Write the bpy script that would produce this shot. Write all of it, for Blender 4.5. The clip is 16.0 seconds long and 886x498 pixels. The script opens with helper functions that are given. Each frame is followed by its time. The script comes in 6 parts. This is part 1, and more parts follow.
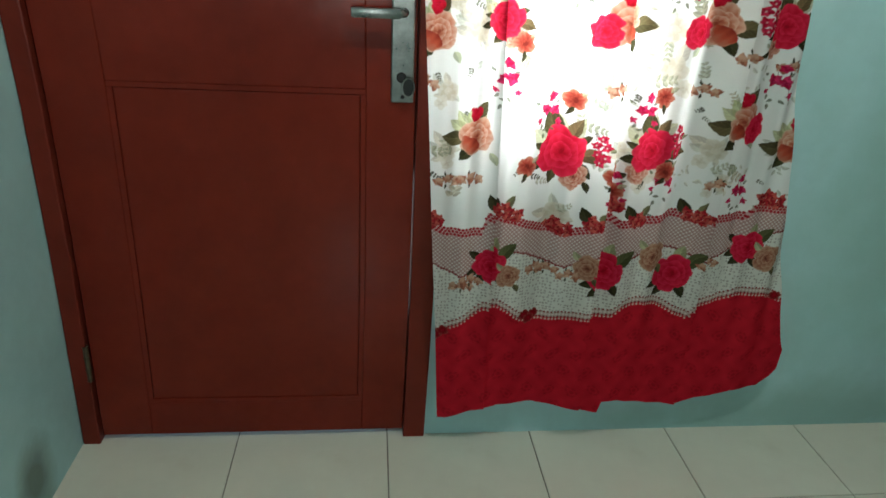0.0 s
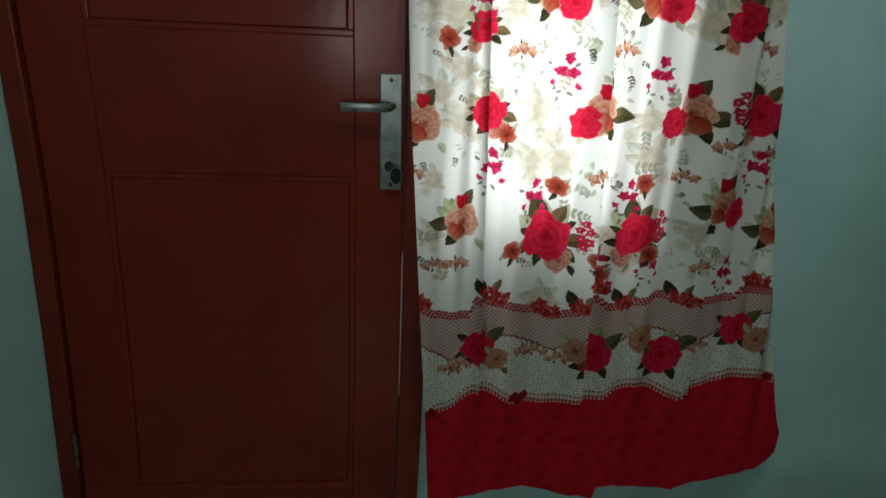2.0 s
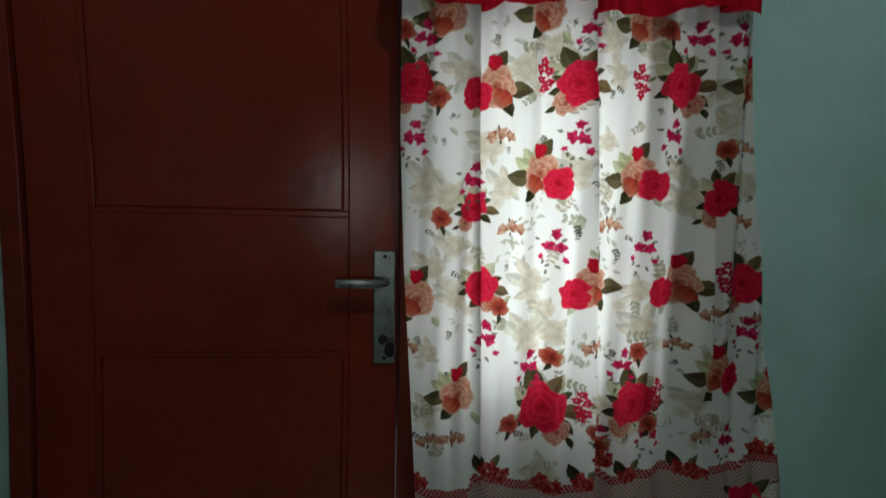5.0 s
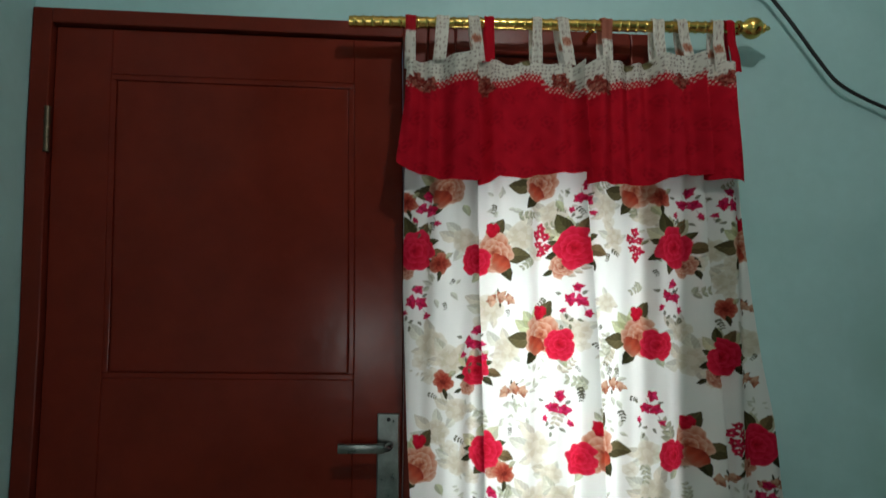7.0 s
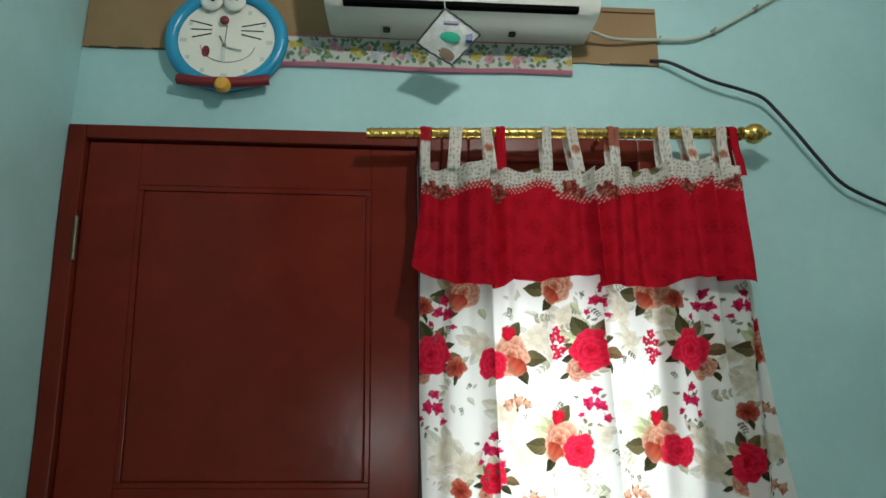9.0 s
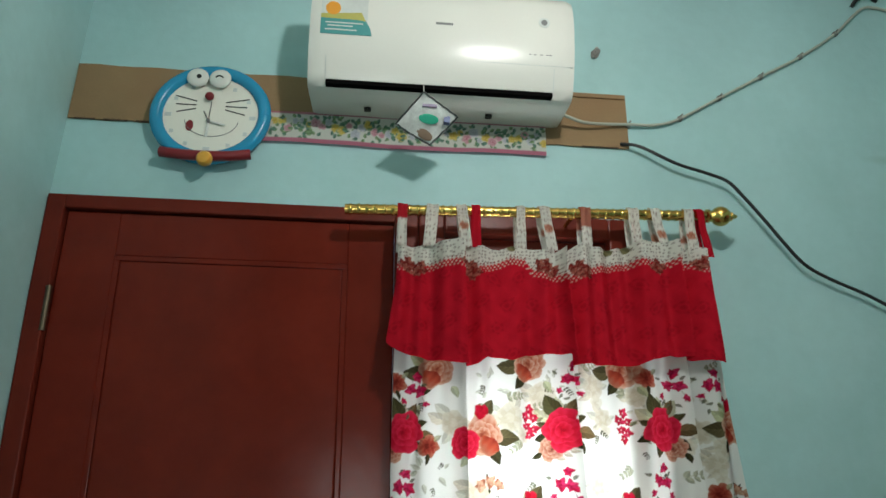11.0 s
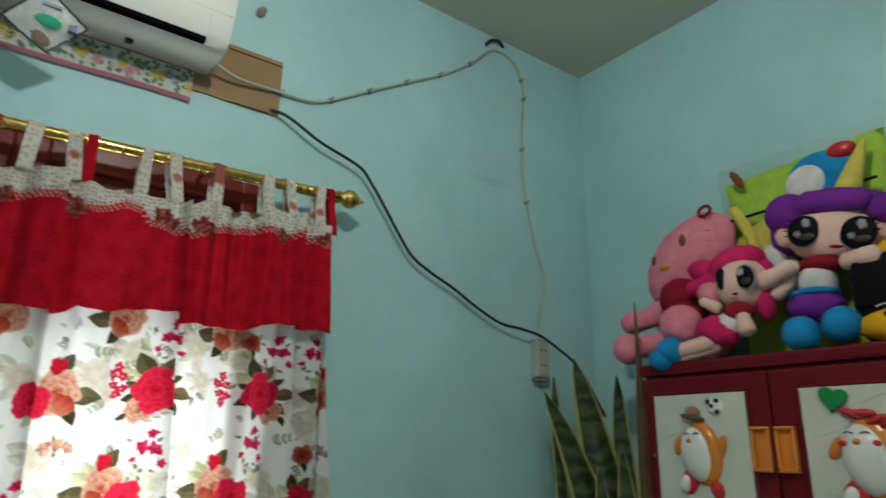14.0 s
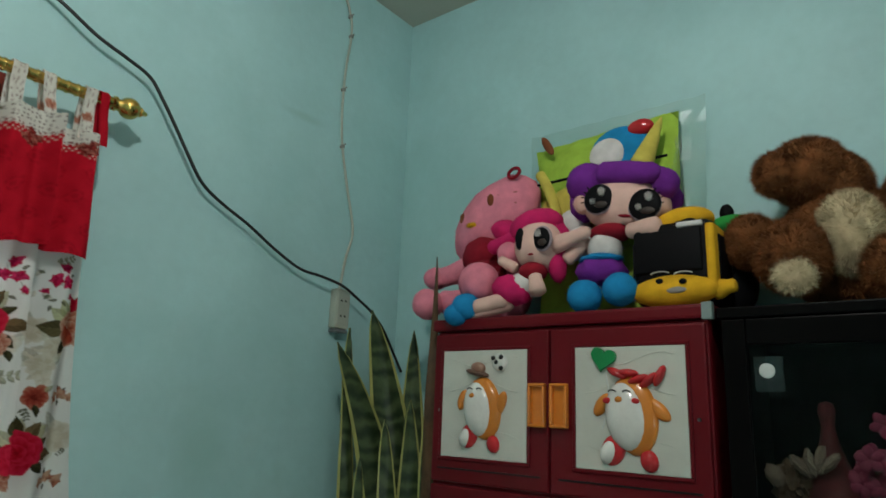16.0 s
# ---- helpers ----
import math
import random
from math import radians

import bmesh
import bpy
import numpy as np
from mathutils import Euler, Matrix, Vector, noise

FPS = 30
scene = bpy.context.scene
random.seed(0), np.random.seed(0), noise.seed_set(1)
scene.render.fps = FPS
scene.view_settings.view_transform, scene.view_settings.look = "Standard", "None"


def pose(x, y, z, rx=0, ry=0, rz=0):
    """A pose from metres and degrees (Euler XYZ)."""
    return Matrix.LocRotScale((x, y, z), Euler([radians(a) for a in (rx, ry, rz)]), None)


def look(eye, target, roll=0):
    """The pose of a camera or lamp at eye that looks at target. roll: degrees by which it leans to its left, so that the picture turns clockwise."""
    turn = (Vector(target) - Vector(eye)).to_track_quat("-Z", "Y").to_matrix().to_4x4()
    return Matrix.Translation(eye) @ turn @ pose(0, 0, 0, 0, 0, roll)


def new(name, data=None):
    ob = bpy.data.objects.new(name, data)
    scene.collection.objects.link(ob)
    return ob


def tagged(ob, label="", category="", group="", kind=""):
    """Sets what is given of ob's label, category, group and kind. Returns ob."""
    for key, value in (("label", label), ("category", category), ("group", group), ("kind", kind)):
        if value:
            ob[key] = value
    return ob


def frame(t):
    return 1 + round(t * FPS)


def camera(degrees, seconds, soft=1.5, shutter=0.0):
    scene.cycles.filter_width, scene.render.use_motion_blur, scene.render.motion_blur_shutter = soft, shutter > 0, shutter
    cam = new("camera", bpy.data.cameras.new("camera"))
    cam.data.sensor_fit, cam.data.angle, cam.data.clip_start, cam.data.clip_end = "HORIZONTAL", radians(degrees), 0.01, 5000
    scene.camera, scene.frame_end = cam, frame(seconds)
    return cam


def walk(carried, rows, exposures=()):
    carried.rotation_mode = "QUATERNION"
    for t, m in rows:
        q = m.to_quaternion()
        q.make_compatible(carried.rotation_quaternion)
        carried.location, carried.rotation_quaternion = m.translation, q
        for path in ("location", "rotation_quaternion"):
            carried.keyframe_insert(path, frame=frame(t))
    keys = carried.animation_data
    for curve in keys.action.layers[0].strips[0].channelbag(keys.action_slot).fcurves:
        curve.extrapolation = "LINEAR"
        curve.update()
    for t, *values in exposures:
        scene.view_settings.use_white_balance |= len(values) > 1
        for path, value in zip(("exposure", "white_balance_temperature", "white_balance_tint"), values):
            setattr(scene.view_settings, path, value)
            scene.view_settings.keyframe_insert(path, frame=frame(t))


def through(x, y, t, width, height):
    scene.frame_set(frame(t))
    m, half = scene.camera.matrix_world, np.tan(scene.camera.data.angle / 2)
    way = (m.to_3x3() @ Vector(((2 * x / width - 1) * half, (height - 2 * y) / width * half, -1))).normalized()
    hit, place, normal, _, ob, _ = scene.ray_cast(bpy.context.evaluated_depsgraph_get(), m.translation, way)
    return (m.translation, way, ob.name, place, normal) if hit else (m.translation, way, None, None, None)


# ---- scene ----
cam = camera(68.4, 16.0, shutter=0.4)
PATH = [
    (0, (0.754, -1.431, 1.253), (0.974, 0.366, 0.402), 3.4),
    (0.5, (0.757, -1.425, 1.267), (0.98, 0.39, 0.457), 3.2),
    (1, (0.763, -1.424, 1.272), (0.986, 0.412, 0.511), 3.0),
    (1.5, (0.768, -1.425, 1.28), (0.991, 0.432, 0.571), 2.8),
    (2, (0.798, -1.442, 1.292), (0.991, 0.438, 0.637), 2.7),
    (2.5, (0.778, -1.433, 1.297), (1.0, 0.464, 0.705), 3.4),
    (3, (0.764, -1.425, 1.31), (1.028, 0.485, 0.776), 3.1),
    (3.2, (0.765, -1.419, 1.31), (1.043, 0.495, 0.8), 3.1),
    (5.3, (0.787, -1.446, 1.356), (0.999, 0.539, 1.233), 1.4),
    (5.5, (0.793, -1.452, 1.361), (0.984, 0.538, 1.304), 1.5),
    (6, (0.821, -1.459, 1.355), (0.964, 0.535, 1.406), 1.0),
    (6.5, (0.813, -1.461, 1.382), (0.966, 0.529, 1.495), 0.8),
    (7, (0.828, -1.475, 1.401), (0.969, 0.509, 1.605), 0.8),
    (7.5, (0.822, -1.486, 1.418), (0.941, 0.487, 1.718), 0.6),
    (8, (0.818, -1.49, 1.421), (0.947, 0.469, 1.8), 0.6),
    (8.5, (0.821, -1.493, 1.428), (0.938, 0.459, 1.851), 0.4),
    (9, (0.816, -1.496, 1.434), (0.919, 0.446, 1.9), 0.4),
    (9.2, (0.817, -1.502, 1.445), (0.916, 0.437, 1.925), 0.6),
    (11.3, (0.825, -1.524, 1.464), (0.999, 0.351, 2.137), 0.5),
    (11.5, (0.821, -1.522, 1.464), (1.02, 0.346, 2.149), -0.1),
    (12, (0.823, -1.526, 1.47), (1.185, 0.322, 2.145), 0.1),
    (12.5, (0.832, -1.518, 1.461), (1.361, 0.293, 2.125), -0.4),
    (13, (0.84, -1.514, 1.463), (1.554, 0.242, 2.099), 0.1),
    (13.5, (0.85, -1.519, 1.458), (1.77, 0.145, 2.078), 1.0),
    (14, (0.868, -1.532, 1.451), (2.012, 0.004, 2.027), 0.7),
    (14.5, (0.895, -1.526, 1.454), (2.2, -0.109, 1.992), 1.6),
    (15, (0.938, -1.524, 1.449), (2.311, -0.175, 1.994), 2.1),
    (15.5, (0.977, -1.52, 1.441), (2.433, -0.258, 1.98), 1.8),
    (16, (1.005, -1.509, 1.43), (2.531, -0.309, 1.911), 2.3),
]
walk(cam, [(t, look(eye, target, roll)) for t, eye, target, roll in PATH],
     exposures=[(0, 1.2), (0.5, 0.98), (1, 0.72), (1.5, 0.34), (2, 0.1), (3.2, -0.12), (5.3, -0.58), (5.5, -0.58), (6, -0.48), (7, -0.15), (7.5, 0.08), (9, 0.44), (11.5, 0.52), (12.5, 0.44), (13.5, 0.33), (14.5, 0.28), (16, 0.4)])

# ---- world and light ----
world = bpy.data.worlds.new("world")
scene.world = world
world.use_nodes = True
sky = world.node_tree.nodes.new("ShaderNodeTexSky")
sky.sky_type, sky.sun_disc, sky.sun_elevation, sky.sun_rotation = "NISHITA", False, radians(50), radians(90)
world.node_tree.links.new(sky.outputs[0], world.node_tree.nodes["Background"].inputs[0])
world.node_tree.nodes["Background"].inputs[1].default_value = 0.10


sun_data = bpy.data.lights.new("sun", "SUN")
sun_data.energy, sun_data.angle, sun_data.color = 3.5, radians(0.5), (1.0, 0.94, 0.85)
new("sun", sun_data).matrix_world = look((10, 1.0, 12), (0, 0.9, 0))


def area_light(name, m, sx, sy, watts, colour):
    data = bpy.data.lights.new(name, "AREA")
    data.shape, data.size, data.size_y, data.energy, data.color = "RECTANGLE", sx, sy, watts, colour
    ob = new(name, data)
    ob.matrix_world = m
    return ob


# daylight in the window's opening, and the room's ceiling bulb
area_light("window_daylight", look((1.15, 0.115, 1.19), (1.15, -1, 1.19)), 0.33, 0.72, 6.9, (0.97, 1.0, 1.0))
area_light("rear_window_daylight", look((0.64, -3.42, 1.215), (0.64, 0, 1.215)), 0.30, 0.45, 5.0, (0.96, 1.0, 0.98))
bulb_data = bpy.data.lights.new("bulb_light", "POINT")
bulb_data.energy, bulb_data.shadow_soft_size, bulb_data.color = 22.5, 0.045, (1.0, 0.98, 0.94)
new("bulb_light", bulb_data).location = (1.18, -1.25, 2.56)


# ---- materials ----
def mat(name, colour, rough=0.6, metal=0.0, spread=0.12, size=6.0, grain=120.0, bump=0.15, stain=None, stain_size=2.0, stain_at=(0.52, 0.7), per_object=0.0, coat=0.0, spec=0.5, mould_and_shade=()):
    m = bpy.data.materials.new(name)
    m.use_nodes = True
    nt = m.node_tree
    n, l = nt.nodes, nt.links
    bs = n["Principled BSDF"]
    bs.inputs["Metallic"].default_value = metal
    bs.inputs["Coat Weight"].default_value = coat
    bs.inputs["Specular IOR Level"].default_value = spec
    tc = n.new("ShaderNodeTexCoord")
    big, fine = n.new("ShaderNodeTexNoise"), n.new("ShaderNodeTexNoise")
    big.inputs["Scale"].default_value, big.inputs["Detail"].default_value = size, 5
    fine.inputs["Scale"].default_value, fine.inputs["Detail"].default_value = grain, 3
    for t in (big, fine):
        l.new(tc.outputs["Object"], t.inputs["Vector"])
    ramp = n.new("ShaderNodeValToRGB")
    ramp.color_ramp.elements[0].position, ramp.color_ramp.elements[1].position = 0.3, 0.7
    ramp.color_ramp.elements[0].color = (*[c * (1 - spread) for c in colour], 1)
    ramp.color_ramp.elements[1].color = (*[min(1, c * (1 + spread)) for c in colour], 1)
    l.new(big.outputs["Fac"], ramp.inputs[0])
    col = ramp.outputs[0]
    mul = n.new("ShaderNodeMixRGB")
    mul.blend_type, mul.inputs[0].default_value = "MULTIPLY", min(1, spread * 1.2)
    l.new(col, mul.inputs[1]), l.new(fine.outputs["Fac"], mul.inputs[2])
    col = mul.outputs[0]
    if stain:
        sn, sr, mx = n.new("ShaderNodeTexNoise"), n.new("ShaderNodeMapRange"), n.new("ShaderNodeMixRGB")
        sn.inputs["Scale"].default_value, sn.inputs["Detail"].default_value, sn.inputs["Roughness"].default_value = stain_size, 7, 0.65
        l.new(tc.outputs["Object"], sn.inputs["Vector"])
        sr.inputs["From Min"].default_value, sr.inputs["From Max"].default_value = stain_at
        l.new(sn.outputs["Fac"], sr.inputs["Value"]), l.new(sr.outputs[0], mx.inputs[0])
        l.new(col, mx.inputs[1])
        mx.inputs[2].default_value = (*stain, 1)
        col = mx.outputs[0]
    for centre, radii, tint in mould_and_shade:      # damp patches, scuffs and painted-in shade, each with a shape of its own
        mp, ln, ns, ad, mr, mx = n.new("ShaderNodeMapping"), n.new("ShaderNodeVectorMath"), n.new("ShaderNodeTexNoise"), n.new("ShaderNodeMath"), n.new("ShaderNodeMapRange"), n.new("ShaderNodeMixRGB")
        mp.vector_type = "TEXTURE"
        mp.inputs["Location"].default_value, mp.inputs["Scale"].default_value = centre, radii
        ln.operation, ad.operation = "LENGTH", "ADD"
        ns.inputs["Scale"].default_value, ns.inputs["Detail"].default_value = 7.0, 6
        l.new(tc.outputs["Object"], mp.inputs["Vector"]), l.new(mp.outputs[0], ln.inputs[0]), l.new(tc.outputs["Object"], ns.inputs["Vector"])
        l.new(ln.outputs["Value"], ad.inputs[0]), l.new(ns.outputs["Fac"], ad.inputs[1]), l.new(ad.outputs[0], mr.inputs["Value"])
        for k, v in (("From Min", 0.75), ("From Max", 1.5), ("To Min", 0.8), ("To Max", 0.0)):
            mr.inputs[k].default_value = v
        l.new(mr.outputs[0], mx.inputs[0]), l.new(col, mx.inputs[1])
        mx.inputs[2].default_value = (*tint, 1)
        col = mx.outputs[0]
    if per_object:
        oi, mr, mx = n.new("ShaderNodeObjectInfo"), n.new("ShaderNodeMapRange"), n.new("ShaderNodeHueSaturation")
        mr.inputs["To Min"].default_value, mr.inputs["To Max"].default_value = 1 - per_object, 1 + per_object
        l.new(oi.outputs["Random"], mr.inputs["Value"]), l.new(mr.outputs[0], mx.inputs["Value"]), l.new(col, mx.inputs["Color"])
        col = mx.outputs[0]
    l.new(col, bs.inputs["Base Color"])
    rr = n.new("ShaderNodeMapRange")
    rr.inputs["To Min"].default_value, rr.inputs["To Max"].default_value = max(0.02, rough - 0.08), min(1, rough + 0.08)
    l.new(big.outputs["Fac"], rr.inputs["Value"]), l.new(rr.outputs[0], bs.inputs["Roughness"])
    if bump:
        bp = n.new("ShaderNodeBump")
        bp.inputs["Strength"].default_value, bp.inputs["Distance"].default_value = bump, 0.002
        l.new(fine.outputs["Fac"], bp.inputs["Height"]), l.new(bp.outputs[0], bs.inputs["Normal"])
    return m


def fabric(name, colour=None, through=0.35, weave=900.0):
    """Thin woven cloth: it lets part of the light through; its colour is dyed in the attribute 'print' where no colour is given."""
    m = bpy.data.materials.new(name)
    m.use_nodes = True
    nt = m.node_tree
    n, l = nt.nodes, nt.links
    out = n["Material Output"]
    n.remove(n["Principled BSDF"])
    dif, tra, mix = n.new("ShaderNodeBsdfDiffuse"), n.new("ShaderNodeBsdfTranslucent"), n.new("ShaderNodeMixShader")
    tc, no, bp = n.new("ShaderNodeTexCoord"), n.new("ShaderNodeTexNoise"), n.new("ShaderNodeBump")
    no.inputs["Scale"].default_value, no.inputs["Detail"].default_value = weave, 2
    bp.inputs["Strength"].default_value, bp.inputs["Distance"].default_value = 0.25, 0.001
    l.new(tc.outputs["Object"], no.inputs["Vector"]), l.new(no.outputs["Fac"], bp.inputs["Height"])
    var = n.new("ShaderNodeMixRGB")
    var.blend_type, var.inputs[0].default_value = "MULTIPLY", 0.18
    if colour:
        var.inputs[1].default_value = (*colour, 1)
    else:
        at = n.new("ShaderNodeAttribute")
        at.attribute_name = "print"
        l.new(at.outputs["Color"], var.inputs[1])
    l.new(no.outputs["Fac"], var.inputs[2])
    for s in (dif, tra):
        l.new(var.outputs[0], s.inputs["Color"]), l.new(bp.outputs[0], s.inputs["Normal"])
    mix.inputs[0].default_value = through
    l.new(dif.outputs[0], mix.inputs[1]), l.new(tra.outputs[0], mix.inputs[2]), l.new(mix.outputs[0], out.inputs["Surface"])
    return m


def glass(name, tint=(1, 1, 1), rough=0.0):
    m = bpy.data.materials.new(name)
    m.use_nodes = True
    bs = m.node_tree.nodes["Principled BSDF"]
    bs.inputs["Base Color"].default_value = (*tint, 1)
    bs.inputs["Transmission Weight"].default_value, bs.inputs["Roughness"].default_value, bs.inputs["IOR"].default_value = 1.0, rough, 1.45
    return m


# the wide patches low on the north wall also paint in its dimmer light
WALL = mat("aqua_wall_paint", (0.37, 0.60, 0.605), 0.62, spread=0.085, size=2.2, grain=34, bump=0.5, stain=(0.29, 0.505, 0.495), stain_size=1.7, stain_at=(0.48, 0.78),
           mould_and_shade=(((0, -0.24, 0.10), (0.2, 0.10, 0.16), (0.07, 0.09, 0.06)), ((0, -0.33, 0.42), (0.2, 0.03, 0.03), (0.10, 0.13, 0.11)), ((2.20, 0, 2.30), (0.10, 0.2, 0.018), (0.29, 0.48, 0.46)), ((2.05, 0, 0.95), (0.10, 0.2, 0.25), (0.27, 0.47, 0.44)), ((2.15, 0, 0.62), (0.42, 0.3, 0.60), (0.25, 0.43, 0.39)), ((1.98, 0, 1.32), (0.10, 0.2, 0.16), (0.30, 0.51, 0.49)), ((2.0, 0, 0.05), (0.9, 0.3, 0.16), (0.22, 0.37, 0.33)), ((0, -0.75, 0.55), (0.2, 0.2, 0.25), (0.22, 0.37, 0.34))))
CEIL = mat("ceiling_board", (0.50, 0.49, 0.42), 0.8, spread=0.05, size=2.5, grain=70, bump=0.1, stain=(0.4, 0.39, 0.33), stain_at=(0.6, 0.9))
TILE = mat("cream_floor_tile", (0.55, 0.57, 0.49), 0.22, spread=0.04, size=5, grain=30, bump=0.03, stain=(0.46, 0.46, 0.38), stain_size=4, stain_at=(0.55, 0.85), per_object=0.04)
GROUT = mat("grey_grout", (0.16, 0.15, 0.13), 0.9)
DOOR_PAINT = mat("red_brown_gloss_paint", (0.145, 0.0165, 0.0085), 0.20, spread=0.13, size=7, grain=28, bump=0.22, stain=(0.115, 0.014, 0.0075), stain_size=3, stain_at=(0.55, 0.95), spec=0.17)
FRAME_PAINT = mat("red_brown_frame_paint", (0.135, 0.018, 0.010), 0.33, spread=0.15, size=9, grain=60, bump=0.2, stain=(0.07, 0.012, 0.008), stain_size=6, stain_at=(0.55, 0.85), spec=0.15)
HINGE = mat("tarnished_brass", (0.16, 0.13, 0.09), 0.45, metal=1.0, spread=0.2, size=40, grain=200, bump=0.06)
STEEL = mat("worn_satin_steel", (0.23, 0.25, 0.235), 0.30, metal=1.0, spread=0.25, size=30, grain=200, bump=0.06)
BLACK_PLASTIC = mat("black_plastic", (0.010, 0.010, 0.010), 0.4, spec=0.3)
CURTAIN = fabric("printed_curtain_cloth", None, 0.36)
GOLD = mat("polished_brass_tube", (0.70, 0.47, 0.13), 0.18, metal=1.0, spread=0.08, size=25, grain=150, bump=0.05)
WHITE_PLASTIC = mat("white_plastic", (0.67, 0.685, 0.64), 0.22, spread=0.03, size=4, grain=200, bump=0.02, spec=0.3)
CARDBOARD = mat("brown_cardboard", (0.28, 0.182, 0.092), 0.85, spread=0.1, size=9, grain=150, bump=0.2, stain=(0.26, 0.16, 0.08), stain_size=5)
CREAM_CABLE = mat("cream_cable", (0.40, 0.43, 0.36), 0.5)
OLD_PAPER = mat("white_paper", (0.72, 0.74, 0.68), 0.6)


# ---- building helpers ----
ORIGIN = {}


def thing(name, label, category, at=(0, 0, 0), group="", kind="", turn=0.0):
    ob = new(name)
    ob.empty_display_size = 0.05
    ob.matrix_world = pose(*at, 0, 0, turn)
    ORIGIN[ob.name] = ob.matrix_world.inverted()
    return tagged(ob, label, category, group, kind)


def part(name, bm, material, parent=None, label="", smooth=None):
    """Links a bmesh, built in world places, as one mesh under a thing or a part."""
    me = bpy.data.meshes.new(name)
    bmesh.ops.recalc_face_normals(bm, faces=bm.faces)
    if parent is not None:
        bm.transform(ORIGIN[parent.name])
    bm.to_mesh(me)
    bm.free()
    me.materials.append(material)
    ob = new(name, me)
    if parent is not None:
        ob.parent = parent
        ORIGIN[ob.name] = ORIGIN[parent.name]
    if smooth is not None:
        me.shade_smooth()
        me.set_sharp_from_angle(angle=radians(smooth))
    return tagged(ob, label) if label else ob


def box(x0, x1, y0, y1, z0, z1, bevel=0.0, segments=2, bm=None):
    made = bmesh.new()
    bmesh.ops.create_cube(made, size=1, matrix=Matrix.Translation(((x0 + x1) / 2, (y0 + y1) / 2, (z0 + z1) / 2)) @ Matrix.Diagonal((abs(x1 - x0), abs(y1 - y0), abs(z1 - z0), 1)))
    if bevel:
        bmesh.ops.bevel(made, geom=made.edges[:], offset=bevel, segments=segments, profile=0.6, affect="EDGES", clamp_overlap=True)
    return merge(bm, made)


def merge(bm, made):
    """Adds one bmesh to another."""
    if bm is None:
        return made
    me = bpy.data.meshes.new("merge")
    made.to_mesh(me)
    made.free()
    bm.from_mesh(me)
    bpy.data.meshes.remove(me)
    return bm


def lump(x, y, z, rx, ry, rz, m=None, rough=0.0, seed=0.0, freq=6.0, sub=3, bm=None):
    """A soft rounded body, its skin made uneven by noise."""
    made = bmesh.new()
    bmesh.ops.create_icosphere(made, subdivisions=sub, radius=1)
    for v in made.verts:
        k = 1 + rough * noise.noise(v.co * freq * 0.35 + Vector((seed, seed * 1.7, 0)))
        v.co = Vector((v.co.x * rx, v.co.y * ry, v.co.z * rz)) * k
    made.transform(Matrix.Translation((x, y, z)) @ (m if m else Matrix()))
    return merge(bm, made)


def tube(points, radius, sides=10, bm=None, taper=None, flat=1.0):
    """A round rod along points."""
    made = bmesh.new()
    pts = [Vector(p) for p in points]
    rings = []
    side = None
    for i, p in enumerate(pts):
        d = (pts[min(i + 1, len(pts) - 1)] - pts[max(i - 1, 0)]).normalized()
        if side is None:
            side = d.orthogonal().normalized()
        side = (side - d * side.dot(d)).normalized()
        up = d.cross(side)
        r = radius if taper is None else radius * taper[i]
        rings.append([made.verts.new(p + (side * math.cos(a) + up * math.sin(a) * flat) * r) for a in [math.tau * k / sides for k in range(sides)]])
    for a, b in zip(rings, rings[1:]):
        for k in range(sides):
            made.faces.new((a[k], a[(k + 1) % sides], b[(k + 1) % sides], b[k]))
    made.faces.new(rings[0][::-1]), made.faces.new(rings[-1])
    return merge(bm, made)


def smooth_line(points, steps=8):
    """Points on a smooth curve through the given ones."""
    p = [Vector(q) for q in points]
    p = [p[0] * 2 - p[1]] + p + [p[-1] * 2 - p[-2]]
    out = []
    for i in range(1, len(p) - 2):
        for k in range(steps):
            t = k / steps
            out.append(0.5 * (2 * p[i] + (p[i + 1] - p[i - 1]) * t + (2 * p[i - 1] - 5 * p[i] + 4 * p[i + 1] - p[i + 2]) * t * t + (3 * p[i] - p[i - 1] - 3 * p[i + 1] + p[i + 2]) * t ** 3))
    return out + [p[-2]]


def lathe(profile, m, sides=24, bm=None):
    """A turned body: (radius, height) pairs about the local z axis, placed by m."""
    made = bmesh.new()
    rings = [[made.verts.new((r * math.cos(math.tau * k / sides), r * math.sin(math.tau * k / sides), h)) for k in range(sides)] for r, h in profile]
    for a, b in zip(rings, rings[1:]):
        for k in range(sides):
            made.faces.new((a[k], a[(k + 1) % sides], b[(k + 1) % sides], b[k]))
    made.faces.new(rings[0][::-1]), made.faces.new(rings[-1])
    made.transform(m)
    return merge(bm, made)


def slab(outline, m, thick, bevel=0.0, bm=None):
    """A flat body of that outline in local x, y, thick along local z, placed by m."""
    made = bmesh.new()
    f = made.faces.new([made.verts.new((x, y, 0)) for x, y in outline])
    r = bmesh.ops.extrude_face_region(made, geom=[f])
    bmesh.ops.translate(made, verts=[v for v in r["geom"] if isinstance(v, bmesh.types.BMVert)], vec=(0, 0, thick))
    if bevel:
        bmesh.ops.bevel(made, geom=[e for e in made.edges if all(v.co.z > thick * 0.9 for v in e.verts)], offset=bevel, segments=2, affect="EDGES", clamp_overlap=True)
    made.transform(m)
    return merge(bm, made)


